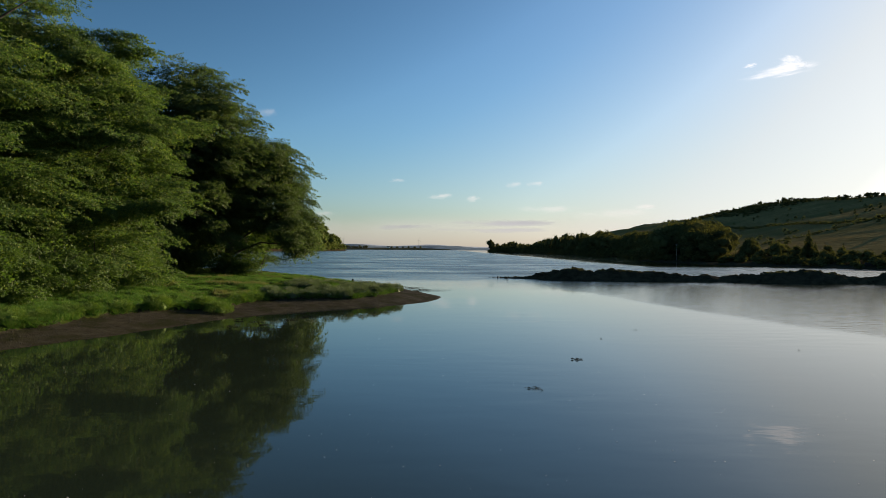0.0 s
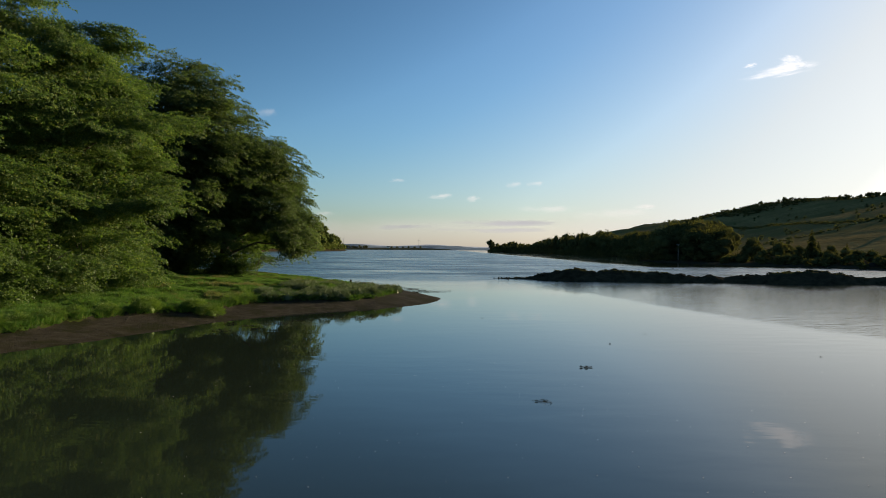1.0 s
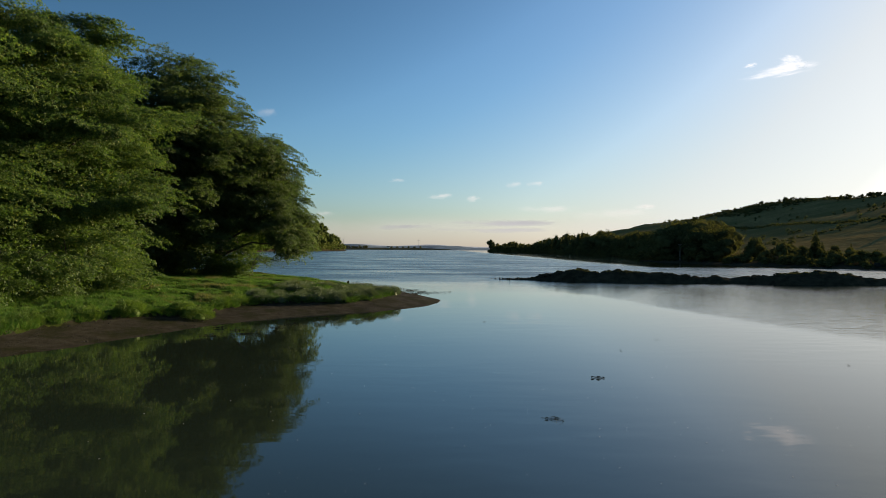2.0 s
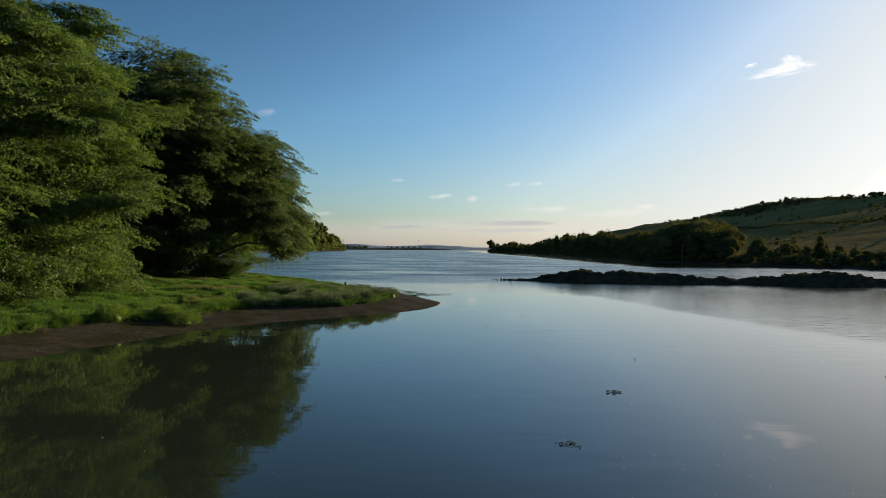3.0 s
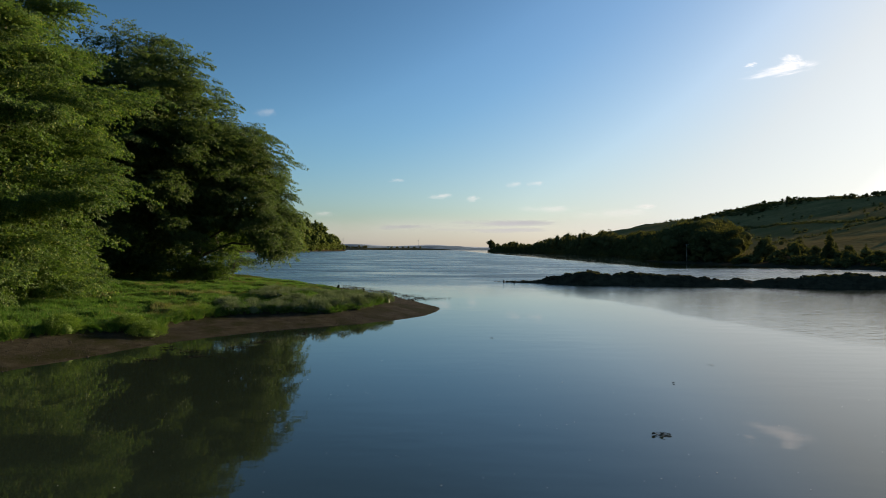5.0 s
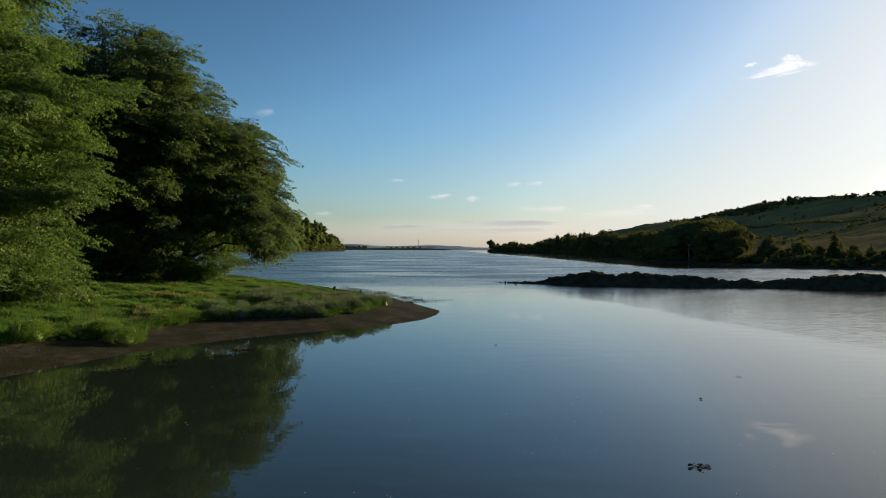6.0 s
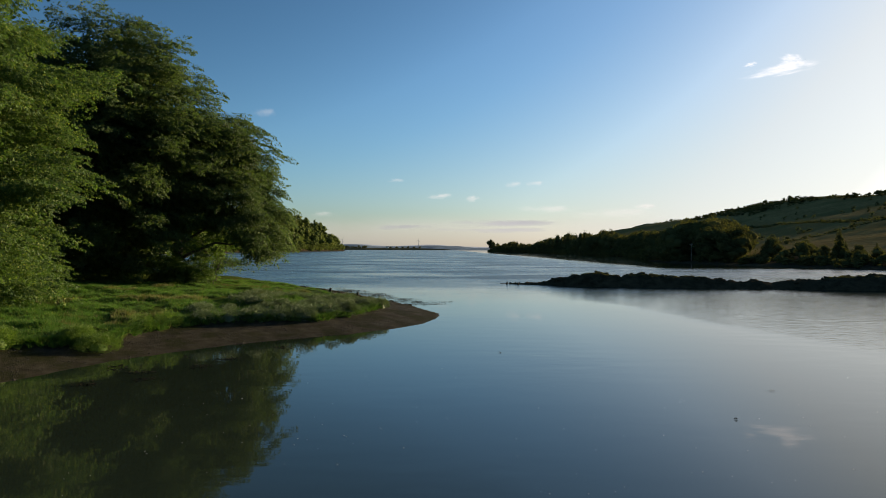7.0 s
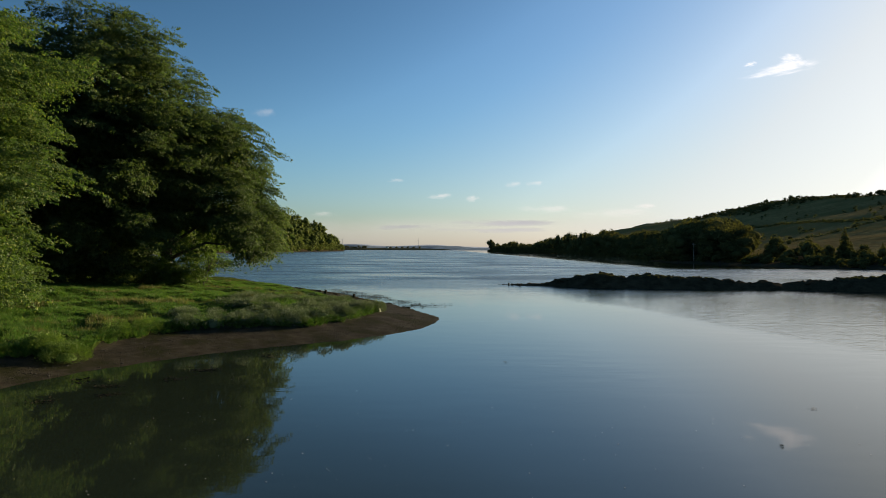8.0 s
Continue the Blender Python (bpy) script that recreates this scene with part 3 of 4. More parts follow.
for i, (x, y, r, h) in enumerate(((-29, 42, 2.6, 5.0), (-28.5, 47.5, 2.4, 4.6), (-27.8, 53, 2.3, 5.5), (-27.6, 58.5, 2.0, 4.5), (-30, 37, 2.6, 4.2), (-30.5, 63, 2.6, 5), (-28.2, 44.8, 1.8, 3), (-27.6, 50.2, 1.8, 3.4), (-27.0, 55.8, 1.6, 3.2))):
    bush("bush", "leafy light green bush at the foot of the beeches", 40 + i, x, y, r, h, MAT_BUSH, 24)
for i, (x, y, r, h) in enumerate(((-27.6, 80, 1.8, 2.6), (-25.6, 81.0, 1.4, 2.1), (-30.5, 77.5, 2.2, 2.8), (-34, 75, 2.4, 3.4), (-38, 73.5, 2.6, 4.5), (-36, 68, 2.6, 4.5), (-42, 76, 3, 5), (-33, 83, 2.4, 4), (-37, 85, 2.6, 5), (-40, 70, 2.6, 4.5))):
    bush("bush", "dense low bush in the shade of the shore beech", 60 + i, x, y, r, h, MAT_BUSH, 22)
# Takes the brighter tussock leaves: its sunlit look is partly in the colour.
bush("bush", "yellow-green bush behind the shore beech, sunlight put into its leaf colour", 75, -27.0, 90, 2.7, 7.2, MAT_TUSSOCK, 50, 0.16)


# ---------------------------------------------------------------- distant trees
def knob_shape(r):
    """A lumpy closed ball of unit size, the dense inside of a leafy mass, as quads."""
    u, w = 6, 4
    ring = []
    for j in range(w + 1):
        th = math.pi * (j + 0.02) / (w + 0.04)
        for i in range(u):
            ph = 2 * math.pi * i / u
            q = r.uniform(0.85, 1.1)
            ring.append((math.sin(th) * math.cos(ph) * q, math.sin(th) * math.sin(ph) * q, math.cos(th) * q))
    quads = [(j * u + i, (j + 1) * u + i, (j + 1) * u + (i + 1) % u, j * u + (i + 1) % u) for j in range(w) for i in range(u)]
    return np.array(ring), np.array(quads)


def heaped_leaves(r, places, leaf, per, k=13):
    """Crowns heaped up of rounded masses: a dense inside and leaf clumps lying over it. places: rows of x, y, z, height, width."""
    t = np.array(places, dtype=float)
    blob = r.normal(0, 1, (len(t), k, 3))
    blob /= np.linalg.norm(blob, axis=2)[:, :, None]
    blob *= r.uniform(0.45, 1.0, (len(t), k, 1)) * np.stack([t[:, 4] * 0.30, t[:, 4] * 0.30, t[:, 3] * 0.26], -1)[:, None, :]
    blob[:, :, 2] += t[:, None, 3] * 0.53
    blob[:, 0] = np.stack([t[:, 4] * 0, t[:, 4] * 0, t[:, 3] * 0.24], -1)
    blob[:, 1] = np.stack([t[:, 4] * 0.05, t[:, 4] * 0, t[:, 3] * 0.74], -1)
    fat = r.uniform(0.55, 1.0, (len(t), k))
    size = np.stack([t[:, 4] * 0.26, t[:, 4] * 0.26, t[:, 3] * 0.2], -1)[:, None, :] * fat[:, :, None]
    kv, kf = knob_shape(r)
    core = ((t[:, None, :3] + blob)[:, :, None, :] + kv[None, None] * (size * 0.74)[:, :, None, :]).reshape(-1, 3)
    cf = (kf[None] + np.arange(len(t) * k)[:, None, None] * len(kv)).reshape(-1, 4)
    i = np.repeat(np.arange(len(t)), per)
    n = len(i)
    j = r.integers(0, k, n)
    d = r.normal(0, 1, (n, 3))
    d /= np.linalg.norm(d, axis=1)[:, None]
    d[:, 2] = np.where(r.random(n) < 0.7, np.abs(d[:, 2]), d[:, 2])
    p = t[i, :3] + blob[i, j] + d * size[i, j] * r.uniform(0.74, 1.12, n)[:, None]
    way = np.cross(d, r.normal(0, 1, (n, 3))) + d * 0.6
    leaves = scatter_shapes([spray_shape(r, 3, leaf, leaf, 0.2) for _ in range(4)], r, p, way, r.uniform(0.6, 1.3, n), 0.9, d)
    return joined([(core, cf), leaves])


def far_tree(label, seed, height, width, per, leaf):
    """A tree seen from afar: trunk and a heaped crown."""
    r = np.random.default_rng(seed)
    root = tagged(new("tree"), label, "tree", "trees of the distant shores")
    part("crown", mesh_of("crown", *heaped_leaves(r, [(0, 0, 0, height, width)], leaf, per), MAT_FARLEAF), root)
    part("trunk", mesh_of("trunk", *tube([(0, 0, -1.5), (0.1, 0, height * 0.3), (0, 0.2, height * 0.75)], [height * 0.03, height * 0.022, height * 0.006], 6), MAT_BARK), root)
    return root


def far_conifer(label, seed, height):
    rng = np.random.default_rng(seed)
    root = tagged(new("conifer"), label, "tree", "trees of the distant shores")
    n = 260
    h = rng.uniform(0.12, 1.0, n)
    a = rng.uniform(0, 2 * np.pi, n)
    pos = np.stack([np.zeros(n), np.zeros(n), h * height], -1)
    way = np.stack([np.cos(a), np.sin(a), np.full(n, -0.25)], -1)
    shapes = [spray_shape(rng, 16, 1.0, 0.35, 0.2, 0.25) for _ in range(3)]
    v, f = scatter_shapes(shapes, rng, pos, way, (1.05 - h) * height * 0.3 * rng.uniform(0.6, 1.2, n))
    part("crown", mesh_of("crown", v, f, MAT_FARLEAF), root)
    part("trunk", mesh_of("trunk", *tube([(0, 0, -1), (0, 0, height * 0.98)], [0.22, 0.03], 6), MAT_BARK), root)
    return root


rng = np.random.default_rng(77)
kinds = [far_tree("broadleaf tree in full dark leaf on the far shore", 200 + i, h, w, 720, 0.58) for i, (h, w) in enumerate(((14, 12), (12, 13), (16, 13), (10, 10), (13, 15)))]
spruce = far_conifer("tall narrow dark conifer on the far shore", 230, 13)


def hz(x, y):
    return float(hill_height(np.array([float(x)]), np.array([float(y)]))[0])


def headz(x, y):
    return float(head_height(np.array([float(x)]), np.array([float(y)]))[0])


spare = list(kinds)


def stand(src, x, y, z, s, turn, label=""):
    """A tree of that kind on the ground; the first of each kind is the one that was built."""
    m = pose(x, y, z - 0.2, 0, 0, turn)
    if src in spare:
        spare.remove(src)
        src.matrix_basis, o = m, src
    else:
        o = copy_thing(src, m)
    o.scale = (s, s, s * rng.uniform(0.9, 1.12))
    return tagged(o, label) if label else o


def any_kind():
    return kinds[rng.integers(0, 5)]


def wood(name, label, seed, places, leaf, per, mat=MAT_FARLEAF, k=7):
    """Woodland too far off to count: many lumpy crowns in one mesh. places: rows of x, y, z, height, width."""
    v, f = heaped_leaves(np.random.default_rng(seed), places, leaf, per, k)
    return tagged(new(name, mesh_of(name, v, f, mat)), label, "woodland", kind="stuff")


# skyline of the right-hand wood: slope up from the eye over slope across
SKYLINE = np.array([(0.075, 0.0115), (0.086, 0.0063), (0.108, 0.0134), (0.130, 0.0090), (0.144, 0.0098), (0.153, 0.0152), (0.179, 0.0232), (0.202, 0.0277), (0.224, 0.0304), (0.237, 0.0277),
                    (0.251, 0.0321), (0.269, 0.0357), (0.291, 0.0348), (0.309, 0.0295), (0.340, 0.0295), (0.349, 0.0348), (0.363, 0.0420), (0.394, 0.0491), (0.416, 0.0527), (0.438, 0.0518),
                    (0.456, 0.0438), (0.461, 0.0366), (0.479, 0.0348), (0.501, 0.0348), (0.514, 0.0259), (0.528, 0.0205), (0.541, 0.0152), (0.552, 0.0210), (0.582, 0.0152), (0.700, 0.0110)])


def sky_room(x, y):
    """How high a tree may stand there without breaking the skyline."""
    return 5 + float(np.interp(x / (y - 12), SKYLINE[:, 0], SKYLINE[:, 1])) * (y - 12) - hz(x, y)


KIND_HEIGHT = (14, 12, 16, 10, 13)
for y in np.arange(318, 640, 8.0):
    for row in range(2):
        x = shore_x(y) + rng.uniform(3, 9) + row * rng.uniform(8, 16)
        k = int(rng.integers(0, 5))
        stand(kinds[k], x, y + rng.uniform(-3, 3), hz(x, y), np.clip(sky_room(x, y) * rng.uniform(0.62, 1.08), 4, 30) / KIND_HEIGHT[k], rng.uniform(0, 360))
rows = []
for y in np.arange(640, 1215, 6.0):
    for row in range(3):
        x = shore_x(y) + rng.uniform(2, 9) + row * 12
        rows.append((x, y, hz(x, y), np.clip(sky_room(x, y) * rng.uniform(0.55, 1.12), 4, 34), rng.uniform(8, 15)))
rows += [(shore_x(y) + rng.uniform(-1, 3), y, hz(shore_x(y) + 1, y) - 0.5, rng.uniform(4, 7), rng.uniform(6, 10)) for y in np.arange(310, 1200, 4.0)]
scrub = [(shore_x(y) + rng.uniform(2, 24), y, hz(shore_x(y) + 8, y) - 0.7, rng.uniform(2.2, 4.2), rng.uniform(3.5, 6)) for y in np.arange(128, 312, 1.1)]
wood("woodland", "dark belt of woodland along the distant shore", 81, rows, 1.2, 95)
wood("scrub", "dark low scrub along the top of the mud shore", 82, scrub, 0.42, 100)
# the near wood
for i in range(52):
    y = rng.uniform(236, 290)
    across = 0.35 + 0.112 * ((i * 0.618) % 1)
    while across * (y - 12) < shore_x(y) + 3 or (y < 268 and abs(across - 0.383) < 0.022):
        y += 3
    x = across * (y - 12)
    k = int(rng.integers(0, 5))
    h = sky_room(x, y) * (rng.uniform(0.9, 1.03) if y > 255 else rng.uniform(0.5, 0.95))
    stand(kinds[k], x, y, hz(x, y) - 1.4, np.clip(h + 1.4, 4, 23) / KIND_HEIGHT[k], rng.uniform(0, 360))
for i in range(46):
    y = rng.uniform(150, 236)
    x = max(shore_x(y) + rng.uniform(9, 26), 0.462 * (y - 12))
    k = int(rng.integers(0, 5))
    stand(kinds[k], x, y, hz(x, y) - 0.4, np.clip(sky_room(x, y) * rng.uniform(0.45, 1.0), 2.0, 9) / KIND_HEIGHT[k], rng.uniform(0, 360), "rounded scrubby tree on the far shore")
spruce.location = (116, 203, hz(116, 203))
spruce.scale = (0.8, 0.8, 0.8)
for x, y, s in ((89, 1192, 1.5), (93, 1184, 1.1), (101, 1180, 0.9)):
    stand(kinds[2], x, y, hz(x, y) + 3, s, rng.uniform(0, 360), "tall pine-like tree alone on the far point")
for x, y, s in ((121, 208, 0.5), (108, 206, 0.55), (112, 199, 0.4), (127, 203, 0.4)):
    stand(spruce, x, y, hz(x, y), s, rng.uniform(0, 360))
# trees along the ridge: a clump of wind-shaped ones, then single ones standing apart
for a, size in ((0.484, 0.40), (0.496, 0.55), (0.507, 0.7), (0.515, 0.62), (0.523, 0.5), (0.535, 0.66), (0.545, 0.7), (0.552, 0.55), (0.572, 0.42), (0.588, 0.34), (0.607, 0.4), (0.634, 0.45), (0.645, 0.72),
                (0.668, 0.5), (0.682, 0.75), (0.694, 0.72), (0.706, 0.6), (0.73, 0.6)):
    y = 12 + 430 / a
    stand(any_kind(), 430, y, hz(430, y) - size * 3.2, size, rng.uniform(0, 360), "wind-shaped tree on the ridge of the pasture hill")
# hedges between the pastures
rows = []
for y0, a, b, slope in ((330, 60, 300, 0.35),):
    for q in np.arange(a, b, 2.4):
        y = y0 + slope * q + rng.uniform(-1, 1)
        rows.append((shore_x(y) + q, y, hz(shore_x(y) + q, y) - 1.0, rng.uniform(1.5, 2.6), rng.uniform(3, 5)))
for y in np.arange(430, 1300, 3.0):
    x = 430 + rng.uniform(-3, 3)
    rows.append((x, y, hz(x, y) - 1.2, rng.uniform(2.5, 6.0) * (0.5 + value_noise(y / 20.0, 0.5, 93)), rng.uniform(4, 8)))
for y in np.arange(220, 1000, 2.6):
    x = shore_x(y) + 150 + 12 * math.sin(y / 90)
    rows.append((x, y, hz(x, y) - 0.9, rng.uniform(1.8, 3.2), rng.uniform(3, 5)))
for i in range(330):
    y = rng.uniform(740, 960)
    x = 432 - rng.uniform(0, 1) ** 1.2 * 80
    rows.append((x, y, hz(x, y) - 1.0, rng.uniform(4, 8), rng.uniform(7, 12)))
for i in range(70):
    y = rng.uniform(260, 700)
    x = shore_x(y) + rng.uniform(60, 290)
    rows.append((x, y, hz(x, y) - 0.8, rng.uniform(3, 6), rng.uniform(4, 8)))
wood("hedge", "dark hedgerows dividing the pastures of the hill", 83, rows, 0.75, 18, MAT_FARLEAF, 3)
# wood on the headland
rows = []
for i in range(620):
    y = rng.uniform(470, 1575)
    x = -252 + 14 * math.sin(y / 170.0) - rng.uniform(0, 1) ** 1.5 * 130
    z = headz(x, y)
    if z > 0.25:
        rows.append((x, y, z, rng.uniform(13, 20) * (1.3 if y > 1200 else 1.0), rng.uniform(16, 24)))
for y in np.arange(470, 1580, 6.0):
    x = -268 + 30 * float(sstep(1150, 1500, y)) + 14 * math.sin(y / 170.0) - 70 * float(sstep(1490, 1580, y)) - rng.uniform(2, 10)
    rows.append((x, y, headz(x, y) - 1.5, rng.uniform(9, 16), rng.uniform(11, 16)))
wood("woodland", "green woodland covering the steep headland", 85, rows, 1.9, 55, MAT_HEADLEAF, 6)
# clumps on the low point
rows = [(-505 + 11 * i + rng.uniform(-4, 4), 3300 + rng.uniform(-20, 20), 8, rng.uniform(8, 17), rng.uniform(12, 20)) for i in range(11)]
rows += [(-270 + 30 * i, 3320, 9, rng.uniform(6, 9), 14) for i in range(6)]
wood("woodland", "small clumps of trees on the low point", 87, rows, 3.0, 60)

# ---------------------------------------------------------------- rock causeway
CREST = np.array([(8, .05), (11, .3), (14.5, .5), (17, 1.1), (19, 1.75), (21.5, 2.0), (24, 1.55), (27, 1.75), (31, 1.6), (35, 1.45), (38, .9), (39.5, .95), (41, 1.3), (43, .8),
                  (47, 1.2), (50, 1.75), (53, 1.95), (57, 1.95), (60, 1.4), (62.5, 1.0), (66, 1.3), (68, 2.1), (74, 2.4), (90, 2.6), (125, 3.0)])


def spine_y(x):
    return np.interp(x, (8, 20, 40, 66, 90, 125), (110, 105.5, 101, 97, 104, 150))


def rocks_height(x, y):
    top = np.interp(x, CREST[:, 0], CREST[:, 1], left=-1)
    top = top * 0.88
    half = 1.2 + top * 1.5
    d = np.abs(y - spine_y(x)) / half
    z = top * (1 - sstep(0.15, 1.15, d)) * (0.78 + 0.5 * fbm(x * 1.1, y * 1.1, 61)) - 0.35 * sstep(0.7, 1.5, d) - 0.12
    return z + (fbm(x * 2.2, y * 2.2, 63) - 0.5) * 0.42 + 0.2 * sstep(0.52, 0.6, fbm(x * 0.6, y * 0.9, 65)) * sstep(0.2, 0.8, top)


rv, rf = sheet(spaced((6, 76, 0.25), (76, 130, 1.2)), spaced((88, 116, 0.28), (116, 160, 1.5)), rocks_height)
keepf = (rv[rf][:, :, 2].max(1) > -0.3)
rf = rf[keepf]
causeway = tagged(new("rock_ledge", mesh_of("rock_ledge", rv, rf, MAT_STONE, False)), "low dark weed-covered rock ledge reaching into the water", "rocks", kind="structure")


def stone_mesh(seed, size):
    b = bmesh.new()
    bmesh.ops.create_icosphere(b, subdivisions=2, radius=size)
    r = random.Random(seed)
    o = Vector((r.uniform(0, 50), r.uniform(0, 50), r.uniform(0, 50)))
    for v in b.verts:
        v.co *= 0.75 + 0.55 * noise.noise(v.co / size * 0.9 + o)
        v.co.z *= 0.7
    me = bpy.data.meshes.new("boulder")
    b.to_mesh(me)
    b.free()
    me.materials.append(MAT_STONE)
    return me


stones = [stone_mesh(i, 0.5) for i in range(6)]
for i in range(130):
    x = rng.uniform(9, 76) if i < 90 else rng.uniform(7.5, 18)
    y = float(spine_y(x)) + rng.normal(0, 1.1)
    o = new("boulder", stones[i % 6])
    s = rng.uniform(0.3, 0.9) * (0.6 if x < 16 else 1)
    o.matrix_basis = pose(x, y, float(rocks_height(np.array([x]), np.array([y]))[0]) + 0.03, rng.uniform(-20, 20), rng.uniform(-20, 20), rng.uniform(0, 360)) @ Matrix.Scale(s, 4)
    tagged(o, "dark weed-covered boulder on the rock ledge", "boulder", "boulders on the rock ledge")

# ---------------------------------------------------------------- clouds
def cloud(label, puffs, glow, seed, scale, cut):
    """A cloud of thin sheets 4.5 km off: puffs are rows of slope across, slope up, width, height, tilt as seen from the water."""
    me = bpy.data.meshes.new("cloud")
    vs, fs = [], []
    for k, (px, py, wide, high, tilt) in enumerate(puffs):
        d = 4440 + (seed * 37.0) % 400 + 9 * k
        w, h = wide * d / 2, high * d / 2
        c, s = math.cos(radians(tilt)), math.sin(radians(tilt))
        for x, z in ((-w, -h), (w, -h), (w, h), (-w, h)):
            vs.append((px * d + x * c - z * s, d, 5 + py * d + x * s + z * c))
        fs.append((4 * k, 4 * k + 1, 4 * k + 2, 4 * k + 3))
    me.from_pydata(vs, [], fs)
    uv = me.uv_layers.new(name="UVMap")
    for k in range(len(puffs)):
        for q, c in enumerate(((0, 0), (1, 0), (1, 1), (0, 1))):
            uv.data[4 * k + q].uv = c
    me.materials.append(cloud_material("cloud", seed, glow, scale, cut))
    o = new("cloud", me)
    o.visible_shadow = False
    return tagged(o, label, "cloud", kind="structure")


cloud("small bright white cloud with a flat base", ((0.532, 0.283, 0.185, 0.026, 11), (0.548, 0.302, 0.055, 0.022, -6), (0.545, 0.292, 0.075, 0.024, 4), (0.484, 0.292, 0.035, 0.010, 12)),
      (0.84, 0.96, 1.22, 0.62, 0.7), 4.6, (2.6, 2.2), 0.16)
WHITE_CLOUD, GREY_CLOUD = (0.80, 0.88, 1.08, 0.52), (0.60, 0.72, 0.98, 0.29)
for cx, cy, w, h, glow, dense, sd_ in ((-0.281, 0.214, 0.045, 0.014, WHITE_CLOUD, 0.18, 5.2), (-0.075, 0.108, 0.032, 0.006, WHITE_CLOUD, 0.4, 6.4),
                                      (-0.004, 0.083, 0.058, 0.009, WHITE_CLOUD, 0.5, 7.7), (0.046, 0.079, 0.034, 0.010, WHITE_CLOUD, 0.55, 8.1),
                                      (0.112, 0.102, 0.035, 0.010, WHITE_CLOUD, 0.35, 9.9), (0.146, 0.103, 0.036, 0.009, WHITE_CLOUD, 0.4, 10.7), (0.165, 0.063, 0.12, 0.012, WHITE_CLOUD, 0.5, 11.3),
                                      (0.318, 0.068, 0.04, 0.009, WHITE_CLOUD, 0.5, 12.8), (-0.06, 0.034, 0.12, 0.008, GREY_CLOUD, 0.5, 14.2),
                                      (0.10, 0.041, 0.25, 0.009, GREY_CLOUD, 0.8, 15.9), (0.08, 0.030, 0.22, 0.008, GREY_CLOUD, 0.6, 17.1),
                                      (0.26, 0.056, 0.17, 0.016, WHITE_CLOUD, 0.5, 18.6), (-0.19, 0.055, 0.06, 0.009, WHITE_CLOUD, 0.4, 20.3)):
    cloud("thin wisp of cloud low over the horizon", ((cx, cy, w * 1.25, h * 1.5, 0), (cx + w * 0.12, cy + h * 0.2, w * 0.8, h * 1.1, 1)), (*glow, dense * (0.5 if glow == WHITE_CLOUD else 1.0)), sd_, (3.4, 1.6), 0.2)
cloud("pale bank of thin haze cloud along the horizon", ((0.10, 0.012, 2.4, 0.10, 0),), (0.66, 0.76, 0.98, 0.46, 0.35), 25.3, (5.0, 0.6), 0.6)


# ---------------------------------------------------------------- plants of the spit
def blade_tuft(rng, blades, height, width, lean):
    """A tuft of pointed grass blades."""
    out = []
    for _ in range(blades):
        a = rng.uniform(0, 2 * np.pi)
        r = rng.uniform(0, 0.1)
        h = height * rng.uniform(0.5, 1.15)
        d = np.array([np.cos(a), np.sin(a), 0])
        t = np.array([-np.sin(a), np.cos(a), 0]) * width * 0.5
        b = d * r
        e = b + d * lean * h * rng.uniform(0.3, 1.0) + np.array([0, 0, h])
        out.append(np.stack([b - t, b + t, e]))
    return np.concatenate(out)


def planted(name, label, seed, shapes, pos, size, mat, corners=3):
    r = np.random.default_rng(seed)
    a = r.uniform(0, 2 * np.pi, len(pos))
    R = np.zeros((len(pos), 3, 3))
    R[:, 0, 0], R[:, 0, 1], R[:, 1, 0], R[:, 1, 1], R[:, 2, 2] = np.cos(a), -np.sin(a), np.sin(a), np.cos(a), 1
    R *= size[:, None, None]
    pick = r.integers(0, len(shapes), len(pos))
    out = [(np.einsum('nij,vj->nvi', R[pick == k], sh) + pos[pick == k][:, None, :]).reshape(-1, 3) for k, sh in enumerate(shapes)]
    v = np.concatenate(out)
    return tagged(new(name, mesh_of(name, v, np.arange(len(v)).reshape(-1, corners), mat)), label, "plants", kind="stuff")


def on_turf(r, n, x0, x1, y0, y1, low=0.15, high=99.0):
    x, y = r.uniform(x0, x1, n), r.uniform(y0, y1, n)
    g = inside(TURFLINE, x, y) + (fbm(x * 0.9, y * 0.9, 7) - 0.5) * 0.9
    k = (g > low) & (g < high)
    return x[k], y[k], g[k]


r1 = np.random.default_rng(301)
x, y, g = on_turf(r1, 120000, -31, -3, 27, 97)
grass_pos = np.stack([x, y, bank_height(x, y) - 0.03], -1)
lush = fbm(x * 0.35, y * 0.35, 71)
grass_size = (0.3 + 1.1 * lush) * np.where(y > 72, 0.7, 1.0) * r1.uniform(0.7, 1.25, len(x)) * (1 + 0.35 * (g < 0.8))
cushiony = (x > -15.5) & (g < 3.6) & (fbm(x * 0.55, y * 0.55, 75) + 0.3 * (x > -12) > 0.6)
keep = (lush > 0.3) & ~(cushiony & (r1.random(len(x)) < 0.75))
planted("grass", "saltmarsh grass, bright green with dry straw patches", 303, [blade_tuft(r1, 9, 0.25, 0.03, 1.0) for _ in range(8)], grass_pos[keep], grass_size[keep], MAT_GRASS)

